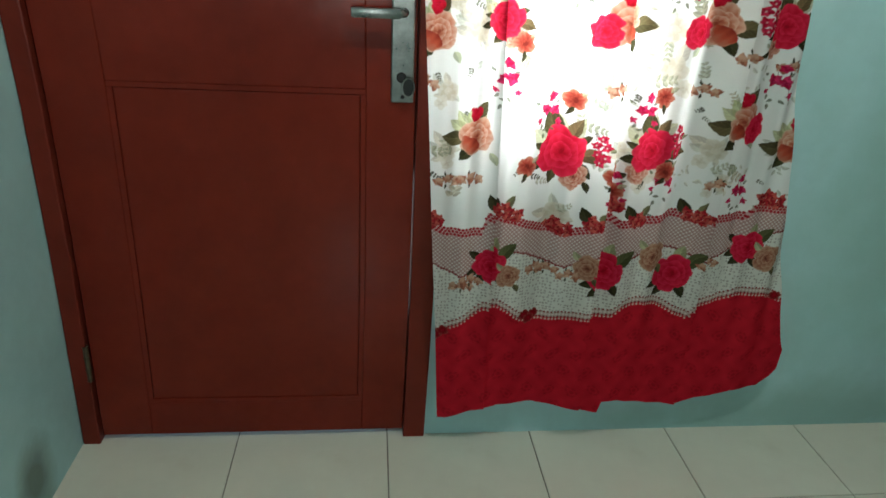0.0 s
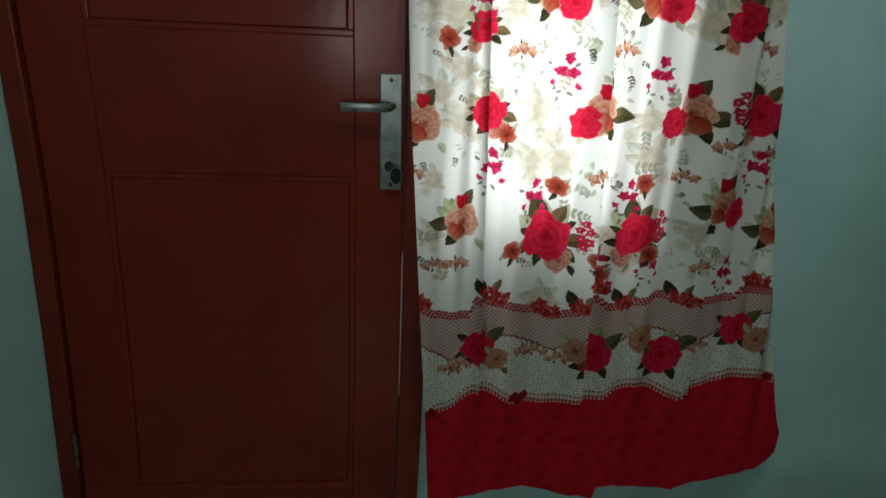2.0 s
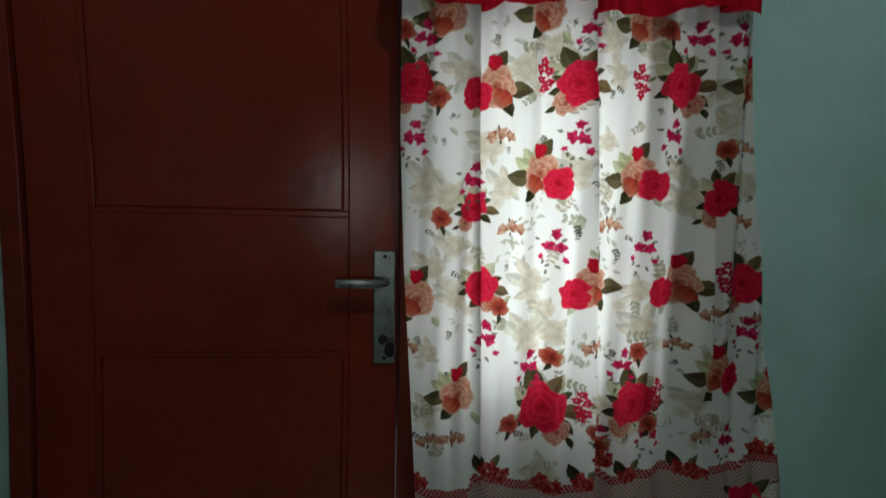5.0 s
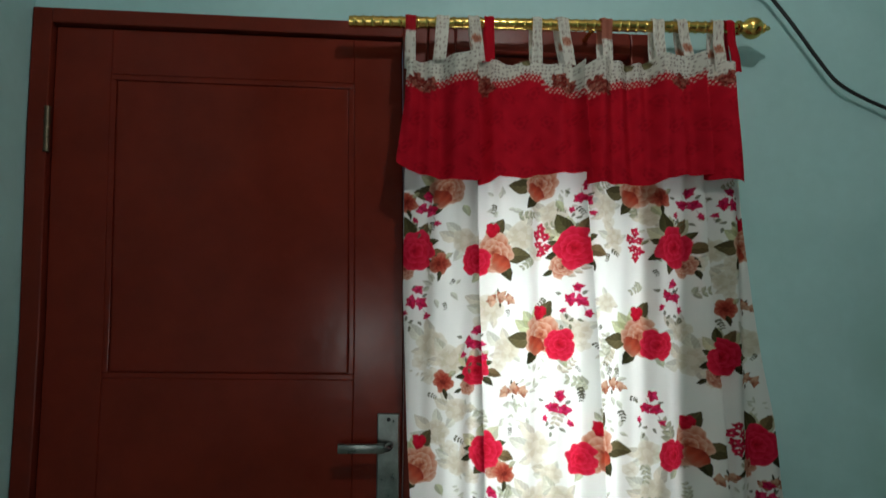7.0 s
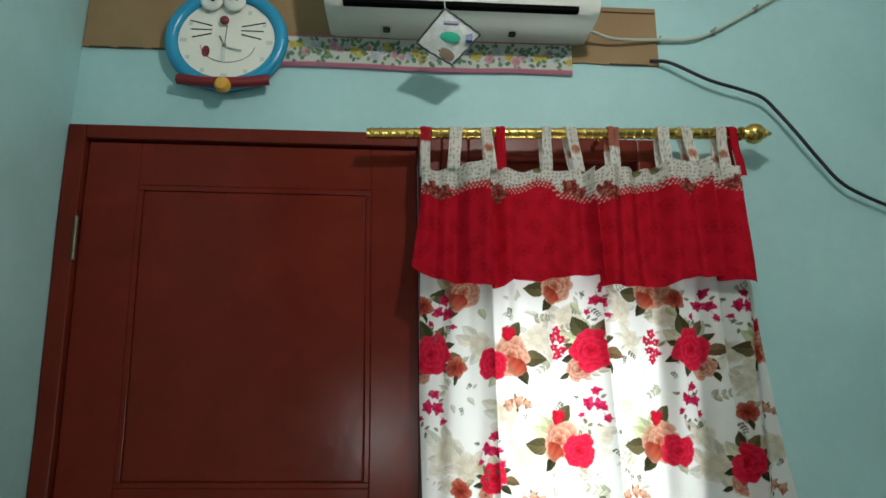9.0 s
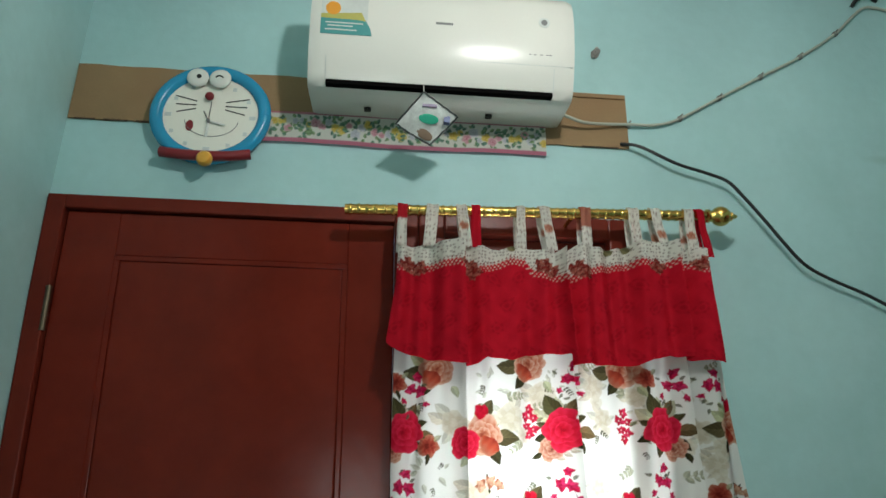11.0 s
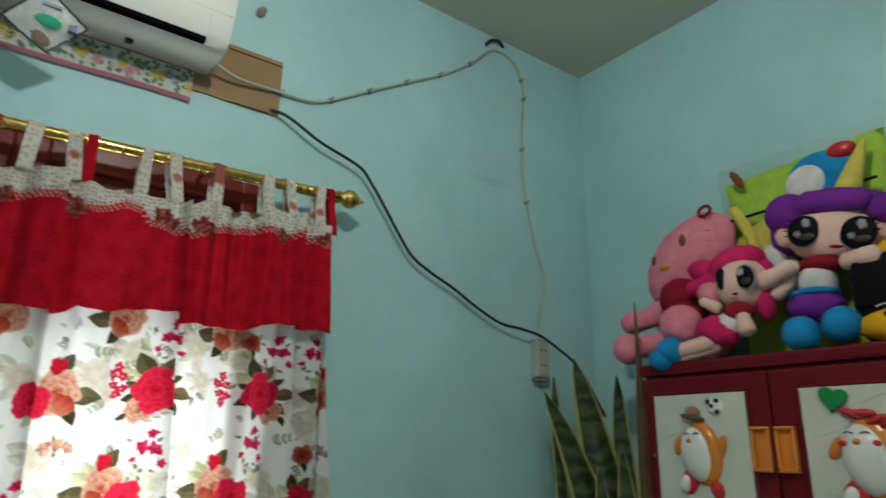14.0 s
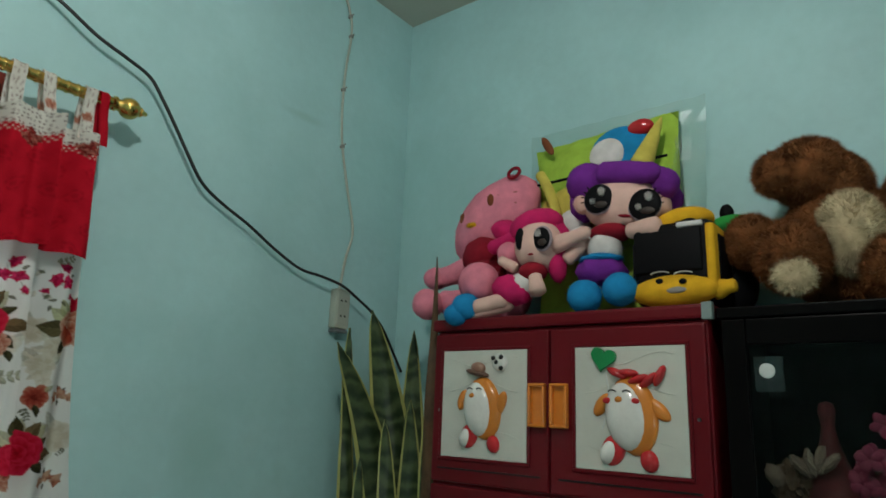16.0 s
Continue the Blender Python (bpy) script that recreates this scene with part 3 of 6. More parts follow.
    def bunch(self, x, z, seed=0.0):
        """A close bunch of crimson florets."""
        for k, (dx, dz) in enumerate(((0, 0.026), (-0.010, 0.010), (0.010, 0.008), (-0.006, -0.010), (0.010, -0.016), (0.0, -0.028))):
            self.star(x + dx, z + dz, 0.0125, ((0.62, 0.45, 0.42), (0.46, 0.012, 0.04), (0.58, 0.025, 0.075)), seed + k)
        self.leaf(x + 0.016, z, 0.018, 30, (0.22, 0.23, 0.13), 0.5)

    def line(self, height, width, colour, strength=1.0):
        """A stripe along z = height(x)."""
        d = np.abs(self.Z - height(self.X))
        m = np.clip((width - d) / 0.0015, 0, 1) * strength
        self.lay(slice(None), m, colour)

    def dots(self, height, pitch, r, colour, phase=0.0):
        """A row of round stitches along z = height(x)."""
        i = np.round(self.X / pitch + phase)
        xc = (i - phase) * pitch
        d = np.hypot(self.X - xc, self.Z - height(xc))
        self.lay(slice(None), np.clip((r - d) / 0.001 + 0.3, 0, 1), colour)

    def damask(self, mask, a, b, size):
        """Tone-on-tone woven rosettes."""
        u, v = self.X / size, self.Z / size
        u, v = u + 0.10 * np.sin(v * 5.1), v + 0.12 * np.sin(u * 4.3)
        row = np.floor(v)
        fu, fv = (u + 0.5 * (row % 2)) % 1 - 0.5, v % 1 - 0.5
        rr, th = np.hypot(fu, fv), np.arctan2(fv, fu)
        k = 1 - np.clip((0.36 + 0.07 * np.cos(6 * th) - rr) * 5, 0, 1) * (0.55 + 0.45 * np.sin(rr * 34))
        g = 0.5 + 0.5 * np.sin(self.X * 2900) * np.sin(self.Z * 2700)
        k = np.clip(0.26 + k * 0.46 + g * 0.12 + 0.12 * np.sin(u * math.tau) * np.sin(v * math.tau), 0, 1)[..., None]
        self.lay(slice(None), mask, np.asarray(a) * (1 - k) + np.asarray(b) * k)

    def speckle(self, mask, ground_colour, dots):
        cell = 0.0085
        i, j = np.floor(self.X / cell), np.floor(self.Z / cell)
        h = np.abs(np.sin(i * 127.1 + j * 311.7) * 43758.5453) % 1
        h2 = np.abs(np.sin(i * 269.5 + j * 183.3) * 24634.6345) % 1
        fx, fz = self.X / cell - i - 0.25 - 0.5 * h, self.Z / cell - j - 0.25 - 0.5 * h2
        dot = np.clip((0.32 - np.hypot(fx, fz)) * 8, 0, 1) * np.clip(np.hypot(fx, fz) * 9 - 0.6, 0.25, 1) * (h2 > 0.15)
        self.lay(slice(None), mask, np.asarray(ground_colour) * np.ones(self.X.shape + (3,)))
        self.lay(slice(None), mask * dot * 0.85, dots)


def ramp_step(a, width=0.0015):
    return np.clip(a / width + 0.5, 0, 1)


LEFT_Z, LEFT_X = (0.1, 0.37, 0.66, 1.15, 1.45, 1.7, 2.0), (0.932, 0.914, 0.891, 0.857, 0.843, 0.841, 0.845)
RIGHT_Z, RIGHT_X = (0.1, 0.23, 0.5, 0.73, 1.04, 1.19, 1.44, 1.71, 1.94), (1.85, 1.85, 1.79, 1.727, 1.668, 1.653, 1.62, 1.598, 1.585)


def hem(x):
    return np.interp(x, (0.91, 0.95, 1.01, 1.085, 1.175, 1.27, 1.356, 1.364, 1.41, 1.50, 1.578, 1.63, 1.717, 1.80, 1.835, 1.86),
                     (0.118, 0.121, 0.151, 0.168, 0.162, 0.145, 0.138, 0.174, 0.174, 0.151, 0.147, 0.175, 0.203, 0.207, 0.232, 0.27))


def folds(x, z, low):
    """How far the cloth stands out into the room."""
    y = np.zeros_like(x)
    for at, lean, deep in ((1.0, 0.05, 0.046), (1.235, 0.075, 0.052), (1.50, 0.08, 0.044)):
        p = x - (at + lean * np.clip(1.6 - z, -0.3, 1.5) / 1.5)
        y += deep * np.where(p < 0, np.exp(p / 0.05), 0) * np.clip((0.012 - p) / 0.012, 0, 1) + deep * 0.35 * np.exp(-((p - 0.05) / 0.03) ** 2)
    y += 0.011 * np.sin(x * 41 + 1.3 * np.sin(z * 1.7)) + 0.008 * np.sin(x * 83 + z * 1.3 + 2) + 0.003 * np.sin(x * 137 + 2 * np.sin(z * 2.3))
    y *= 1 - 0.88 * low
    y += 0.012 * low * np.sin(x * 19 + 0.7) + 0.003 * np.sin(x * 150 + z * 3) * np.clip(z - 1.2, 0, 1)
    return y


def cloth(name, X, Y, Z, C, parent, label=""):
    rows, cols = X.shape
    me = bpy.data.meshes.new(name)
    inv = ORIGIN[parent.name]
    co = np.stack([X, Y, Z], -1).reshape(-1, 3) @ np.array(inv.to_3x3()).T + np.array(inv.translation)
    i = np.arange(rows * cols).reshape(rows, cols)
    quads = np.stack([i[:-1, :-1], i[:-1, 1:], i[1:, 1:], i[1:, :-1]], -1).reshape(-1, 4)
    me.vertices.add(len(co))
    me.vertices.foreach_set("co", co.ravel())
    me.loops.add(quads.size)
    me.loops.foreach_set("vertex_index", quads.ravel().astype(np.int32))
    me.polygons.add(len(quads))
    me.polygons.foreach_set("loop_start", np.arange(0, quads.size, 4, dtype=np.int32))
    me.update()
    at = me.color_attributes.new("print", "FLOAT_COLOR", "POINT")
    at.data.foreach_set("color", np.concatenate([C.reshape(-1, 3), np.ones((rows * cols, 1))], 1).ravel())
    me.materials.append(CURTAIN)
    me.shade_smooth()
    ob = new(name, me)
    ob.parent = parent
    return tagged(ob, label) if label else ob


def build_curtain():
    cur = thing("curtain", "white tab-top curtain with red rose print and red hem", "curtain", (1.22, -0.085, 0.13))
    v, u = np.linspace(0, 1, 1280)[:, None], np.linspace(0, 1, 600)[None, :]
    Z = 0.13 + v * (1.95 - 0.13) + 0 * u
    X = np.interp(Z, LEFT_Z, LEFT_X) + u * (np.interp(Z, RIGHT_Z, RIGHT_X) - np.interp(Z, LEFT_Z, LEFT_X))
    low = np.clip((0.9 - Z) / 0.7, 0, 1)
    Y = -0.078 - folds(X, Z, low)
    H = hem(X)
    Zc = np.where(Z < 0.45, H + (Z - 0.13) * (0.45 - H) / (0.45 - 0.13), Z)
    d = Dye(X, Zc, CLOTH)
    # faint beige roses and sage sprigs under the bright print
    for k in range(34):
        g = random.Random(k + 50)
        d.sprig(g.uniform(0.85, 1.75), g.uniform(0.70, 1.70), g.uniform(0.03, 0.05), k, g.choice(((0.47, 0.49, 0.40), (0.40, 0.42, 0.33), (0.52, 0.50, 0.40))))
    for k, (x, z) in enumerate(((0.971, 1.56), (1.094, 1.574), (1.304, 1.577), (1.169, 1.624), (1.52, 1.552), (1.563, 1.52), (0.905, 1.342), (1.215, 1.374), (1.449, 1.377), (1.61, 1.35), (1.383, 1.627), (1.283, 1.644), (1.03, 1.42), (1.283, 1.434), (0.945, 1.31), (1.064, 1.332),
                                  (1.545, 1.484), (1.469, 1.312), (0.958, 1.208), (0.965, 1.10), (1.13, 1.13), (1.162, 1.07), (1.37, 1.115), (1.18, 1.022), (0.91, 0.977), (1.121, 1.02), (0.917, 1.16), (1.295, 0.855), (1.381, 1.035), (0.912, 0.85), (1.507, 0.87), (1.173, 0.70), (1.541, 0.796), (1.37, 0.813))):
        d.ghost(x, z, 0.033 + 0.006 * math.sin(k * 2.3), k * 0.7)
    g = random.Random(11)
    for k in range(56):
        d.spray(g.uniform(0.84, 1.72), g.uniform(0.70, 1.70), g.uniform(0.035, 0.062), g.uniform(0, 360), g.choice(((0.45, 0.46, 0.36), (0.36, 0.37, 0.27), (0.30, 0.31, 0.21), (0.47, 0.43, 0.33))))
    for k in range(64):
        d.spray(g.uniform(0.84, 1.70), g.uniform(0.70, 1.70), g.uniform(0.018, 0.03), g.uniform(200, 340), g.choice((LEAF, (0.09, 0.09, 0.05))))
    # large red roses
    for k, (x, z, r) in enumerate(((0.868, 1.54, 0.034), (1.209, 1.552, 0.036), (1.435, 1.557, 0.036), (1.534, 1.32, 0.033), (0.998, 1.287, 0.026), (1.018, 1.122, 0.03), (1.622, 1.132, 0.036), (1.168, 0.85, 0.045), (1.37, 0.86, 0.040))):
        d.red_rose(x, z, r * 1.1, k * 1.3, up=k not in (4, 5))
    # peach roses with a red one beside them
    for k, (x, z, s) in enumerate(((1.037, 1.535, -1), (1.60, 1.565, 0), (1.142, 1.36, 1), (1.355, 1.36, 1), (0.885, 1.092, 0), (1.255, 1.125, -1), (1.463, 1.128, -1), (0.975, 0.885, 0), (1.56, 0.93, 1), (1.70, 0.88, 0), (0.935, 1.672, 0), (1.141, 1.69, 0), (1.355, 1.684, 0))):
        d.peach_rose(x, z, 0.038 if s else 0.036, k * 2.1, s)
    for k, (x, z) in enumerate(((1.077, 1.248), (1.294, 1.258), (1.264, 0.996), (1.463, 0.995), (0.917, 0.783), (1.53, 0.79), (0.86, 0.99), (1.05, 1.44), (1.60, 1.43), (1.53, 1.07), (1.65, 1.05), (1.60, 1.27), (0.966, 0.79))):
        d.brown_pair(x, z, k)
    for k, (x, z) in enumerate(((0.86, 1.43), (1.20, 1.44), (1.415, 1.45), (1.165, 1.21), (1.367, 1.21), (1.02, 1.01), (1.544, 1.655), (1.624, 1.02), (0.985, 1.345), (1.454, 1.653), (1.218, 1.658), (0.88, 1.63), (1.40, 0.795), (1.29, 0.771), (1.59, 0.77), (1.122, 0.945), (1.33, 0.951))):
        d.red_bits(x, z, k)
    for k, (x, z) in enumerate(((1.141, 1.568), (1.352, 1.564), (1.424, 0.885), (1.245, 0.865), (1.56, 1.15))):
        d.bunch(x, z, k)
    for k, (x, z) in enumerate(((0.92, 1.512), (1.545, 1.425), (0.93, 1.265), (1.058, 1.08), (1.18, 0.967), (1.30, 0.757), (1.09, 0.82), (1.377, 0.978), (0.849, 1.645), (1.404, 1.665), (1.28, 0.81), (1.41, 0.815))):
        d.bloom(x, z, 0.023, ((0.17, 0.02, 0.015), (0.35, 0.055, 0.035), (0.47, 0.19, 0.12)), k)
        d.leaf(x + 0.012, z + 0.01, 0.02, 40, (0.30, 0.31, 0.18), 0.6, 0.8)
        d.leaf(x, z - 0.015, 0.025, 260 + 30 * math.sin(k), LEAF)

    # lace border, netting, speckled band, red hem
    def top_line(x):
        return np.interp(x, (0.89, 0.925, 1.005, 1.015, 1.05, 1.094, 1.149, 1.204, 1.256, 1.306, 1.328, 1.40, 1.453, 1.553, 1.637, 1.651, 1.73), (0.668, 0.652, 0.655, 0.695, 0.692, 0.681, 0.661, 0.652, 0.668, 0.690, 0.677, 0.688, 0.703, 0.693, 0.698, 0.722, 0.719))
    def mid_line(x):
        return np.interp(x, (0.892, 0.932, 0.966, 1.005, 1.021, 1.108, 1.159, 1.215, 1.253, 1.292, 1.331, 1.39, 1.428, 1.485, 1.563, 1.625, 1.636, 1.744), (0.58, 0.558, 0.545, 0.568, 0.62, 0.61, 0.582, 0.568, 0.595, 0.61, 0.583, 0.604, 0.625, 0.618, 0.59, 0.62, 0.652, 0.672))
    def low_line(x):
        return np.interp(x, (0.90, 0.941, 0.981, 1.019, 1.055, 1.09, 1.12, 1.177, 1.305, 1.347, 1.371, 1.413, 1.458, 1.507, 1.546, 1.563, 1.632, 1.657, 1.732, 1.785), (0.368, 0.403, 0.427, 0.464, 0.473, 0.45, 0.428, 0.425, 0.435, 0.444, 0.468, 0.479, 0.47, 0.447, 0.432, 0.462, 0.486, 0.502, 0.502, 0.478))
    net = ramp_step(top_line(X) - Zc)
    d.lay(slice(None), net, (0.40, 0.26, 0.245))
    mesh = np.clip(1.9 - 1.5 * np.abs(np.sin((X + Zc) * 310)) - 1.5 * np.abs(np.sin((X - Zc) * 310)), 0, 1)
    d.lay(slice(None), net * mesh, (0.74, 0.66, 0.61))
    d.speckle(ramp_step(mid_line(X) - Zc), (0.68, 0.69, 0.63), (0.17, 0.14, 0.12))
    d.line(mid_line, 0.0025, (0.25, 0.06, 0.05))
    beads = lambda x: top_line(x) + 0.006
    d.line(beads, 0.011, (0.50, 0.22, 0.21), 0.75)
    for off, ph in ((0.0, 0.0), (0.007, 0.5), (0.014, 0.0)):
        d.dots(lambda x: top_line(x) + off, 0.0085, 0.0036, (0.36, 0.02, 0.03), ph)
    d.dots(lambda x: mid_line(x) + 0.002 * np.sin(x * 300), 0.007, 0.003, (0.24, 0.05, 0.05))
    rust = (0.16, 0.012, 0.015), (0.36, 0.02, 0.028), (0.50, 0.09, 0.07)
    for k, (x, z) in enumerate(((0.893, 0.687), (1.045, 0.716), (1.072, 0.705), (1.172, 0.675), (1.195, 0.667), (1.259, 0.688), (1.366, 0.694), (1.497, 0.707), (1.523, 0.702), (1.67, 0.752), (1.695, 0.745), (1.307, 0.726))):
        if k in (1, 5, 6, 7):
            d.leaf(x - 0.008, z + 0.004, 0.042, 122, LEAF, 0.7), d.leaf(x + 0.012, z + 0.008, 0.034, 60, (0.16, 0.16, 0.08), 0.6)
        for j in range(4):
            d.star(x + 0.014 * math.cos(j * 1.57 + k), z + 0.010 * math.sin(j * 1.57 + k), 0.014, rust, k + j * 1.3)
    for k, (x, z, r) in enumerate(((1.031, 0.580, 0.036), (1.311, 0.556, 0.040), (1.486, 0.550, 0.042), (1.658, 0.625, 0.034))):
        for a in (235, 205, 150, 300):
            d.leaf(x + math.cos(radians(a)) * r * 0.7, z + math.sin(radians(a)) * r * 0.8, r * 1.0, a, LEAF, 0.6)
        d.leaf(x + r * 0.6, z + r * 0.4, r * 1.5, 48, (0.09, 0.10, 0.04), 0.62), d.leaf(x + r * 0.2, z + r * 0.8, r * 1.1, 85, (0.34, 0.36, 0.20), 0.6)
        d.rose(x, z, r * 1.12, (DEEP, RED, BRIGHT), k + 1.5)
    for k, (x, z, r) in enumerate(((1.076, 0.548, 0.028), (1.262, 0.572, 0.033), (1.422, 0.600, 0.034), (1.712, 0.598, 0.033))):
        d.leaf(x + r * 0.5, z - r * 0.7, r * 0.9, 300, (0.12, 0.11, 0.05), 0.6), d.leaf(x - r * 0.5, z + r * 0.6, r * 0.9, 130, (0.36, 0.37, 0.22), 0.6)
        d.rose(x, z, r, ((0.15, 0.045, 0.028), (0.31, 0.125, 0.075), (0.47, 0.28, 0.19)), k + 4)
    for k, (x, z) in enumerate(((0.965, 0.522), (0.985, 0.537), (1.143, 0.566), (1.168, 0.562), (1.565, 0.583), (1.22, 0.548))):
        d.brown_pair(x, z, k)
    red_zone = ramp_step(low_line(X) - Zc)
    d.damask(red_zone, (0.24, 0.008, 0.014), (0.62, 0.018, 0.034), 0.058)
    d.line(lambda x: low_line(x) + 0.005, 0.008, (0.42, 0.30, 0.25), 0.7)
    for off, ph, c in ((0.0, 0.0, (0.24, 0.02, 0.03)), (0.007, 0.5, (0.70, 0.62, 0.54)), (0.014, 0.0, (0.24, 0.03, 0.03)), (-0.006, 0.5, (0.62, 0.5, 0.42))):
        d.dots(lambda x: low_line(x) + off, 0.0085, 0.0028, c, ph)
    for k, (x, z) in enumerate(((1.128, 0.437), (1.152, 0.435), (0.915, 0.382), (0.93, 0.392), (1.775, 0.486), (1.141, 0.425))):
        d.bloom(x, z, 0.015, (DEEP, (0.20, 0.01, 0.012), (0.34, 0.06, 0.05)), k)
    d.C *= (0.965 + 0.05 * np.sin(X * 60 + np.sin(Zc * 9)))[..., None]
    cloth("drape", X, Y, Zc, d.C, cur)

    # gathered valance with speckled heading
    v, u = np.linspace(0, 1, 130)[:, None], np.linspace(0, 1, 400)[None, :]
    low_edge = np.interp(u, (0, 0.03, 0.115, 0.21, 0.26, 0.285, 0.36, 0.40, 0.52, 0.53, 0.73, 0.77, 0.82, 0.92, 1.0), (1.724, 1.708, 1.689, 1.678, 1.685, 1.699, 1.692, 1.705, 1.707, 1.686, 1.690, 1.703, 1.710, 1.705, 1.702))
    top_edge = np.interp(u, (0, 0.1, 0.27, 0.32, 0.36, 0.41, 0.50, 0.54, 0.58, 0.68, 0.78, 0.91, 1.0), (1.947, 1.956, 1.955, 1.947, 1.954, 1.949, 1.944, 1.951, 1.965, 1.963, 1.979, 1.976, 1.967))
    Z = low_edge + v * (top_edge - low_edge)
    lx, rx = np.interp(Z, (1.70, 1.73, 1.86, 1.97), (0.826, 0.822, 0.838, 0.842)), np.interp(Z, (1.70, 1.765, 1.856, 1.95), (1.585, 1.575, 1.566, 1.563))
    X = lx + u * (rx - lx)
    Y = -0.108 - folds(X, Z, 0 * Z) * 1.25 - 0.012 * (1 - v) * (0.6 + 0.4 * np.sin(u * 31)) - 0.007 * np.sin(u * 62 + v + 1.5 * np.sin(u * 9))
    d = Dye(X, Z, RED)
    d.damask(np.ones_like(X), (0.30, 0.007, 0.016), (0.62, 0.014, 0.032), 0.056)
    def edge(x):
        return np.interp(x, (0.835, 0.87, 0.971, 0.996, 1.034, 1.072, 1.098, 1.13, 1.148, 1.174, 1.218, 1.25, 1.277, 1.33, 1.396, 1.422, 1.44, 1.474, 1.527, 1.552), (1.907, 1.903, 1.911, 1.902, 1.907, 1.917, 1.926, 1.924, 1.90, 1.893, 1.886, 1.891, 1.909, 1.924, 1.935, 1.933, 1.923, 1.932, 1.939, 1.924))
    d.speckle(ramp_step(Z - edge(X)), (0.72, 0.71, 0.65), (0.11, 0.065, 0.06))
    for off, ph, c in ((-0.004, 0.0, (0.24, 0.03, 0.03)), (0.002, 0.5, (0.66, 0.58, 0.5)), (0.008, 0.0, (0.66, 0.55, 0.46)), (0.014, 0.5, (0.6, 0.42, 0.36))):
        d.dots(lambda x: edge(x) - off, 0.0085, 0.0022, c, ph)
    dark_rust = (0.11, 0.015, 0.014), (0.22, 0.03, 0.025), (0.36, 0.12, 0.09)
    for k, (x, z) in enumerate(((0.864, 1.905), (0.889, 1.897), (1.000, 1.908), (1.013, 1.892), (1.170, 1.908), (1.188, 1.899), (1.250, 1.904), (1.266, 1.896), (1.439, 1.916), (1.548, 1.93))):
        for j in range(4):
            d.star(x + 0.011 * math.cos(j * 1.57 + k), z + 0.010 * math.sin(j * 1.57 + k), 0.012, dark_rust, k + j)
    for k, (x, z, a) in enumerate(((1.322, 1.952, 20), (1.345, 1.955, 150), (1.372, 1.962, 70), (1.385, 1.958, 130), (1.095, 1.945, 60), (1.105, 1.942, 120))):
        d.leaf(x, z, 0.028, a, (0.17, 0.15, 0.075), 0.65)
    cloth("valance", X, Y, Z, d.C, cur, "gathered red valance with speckled heading")

    # tab loops over the rod
    for k, (x, w, c) in enumerate(((0.848, 0.022, 1), (0.915, 0.026, 0), (0.993, 0.024, 0), (1.021, 0.022, 2), (1.128, 0.024, 0), (1.195, 0.028, 0), (1.286, 0.024, 3), (1.406, 0.024, 0), (1.469, 0.022, 0), (1.543, 0.026, 0), (1.578, 0.022, 2))):
        zr = 2.049 + (x - 0.85) * 0.03
        prof = [(-0.118, 1.952), (-0.112, 1.99), (-0.1, 2.03)] + [(-0.08 - 0.0175 * math.cos(a), zr + 0.0175 * math.sin(a)) for a in np.linspace(0.2, math.pi - 0.2, 12)] + [(-0.066, 2.02), (-0.08, 1.97), (-0.088, 1.94)]
        P = np.array([[p.y, p.z] for p in smooth_line([(0, *q) for q in prof], 7)])
        uu = np.linspace(-0.5, 0.5, 19)[None, :]
        lean = 0.006 * math.sin(k * 2.2)
        X = x + uu * w * (1 + 0.12 * np.sin(k + P[:, :1] * 60)) + lean * (P[:, 1:] - 2.0) * 15
        Y, Z = P[:, :1] + 0.002 * np.sin(uu * 7 + k), P[:, 1:] + 0 * uu
        d = Dye(X, Z, (0.70, 0.69, 0.63))
        d.speckle(np.ones_like(X), (0.70, 0.69, 0.63), (0.22, 0.14, 0.12))
        if c == 2:
            d.C[:] = (0.46, 0.012, 0.025)
        if c in (1, 3):
            d.C[Z > 2.02] = (0.42, 0.02, 0.03) if c == 1 else (0.38, 0.14, 0.1)
        if k in (2, 5, 8, 9):
            d.rose(x, 2.01, 0.013, (BROWN, ORANGE, PEACH), k)
        cloth("tab", X, Y, Z, d.C, cur, "red fabric tab" if c == 2 else "")


build_curtain()


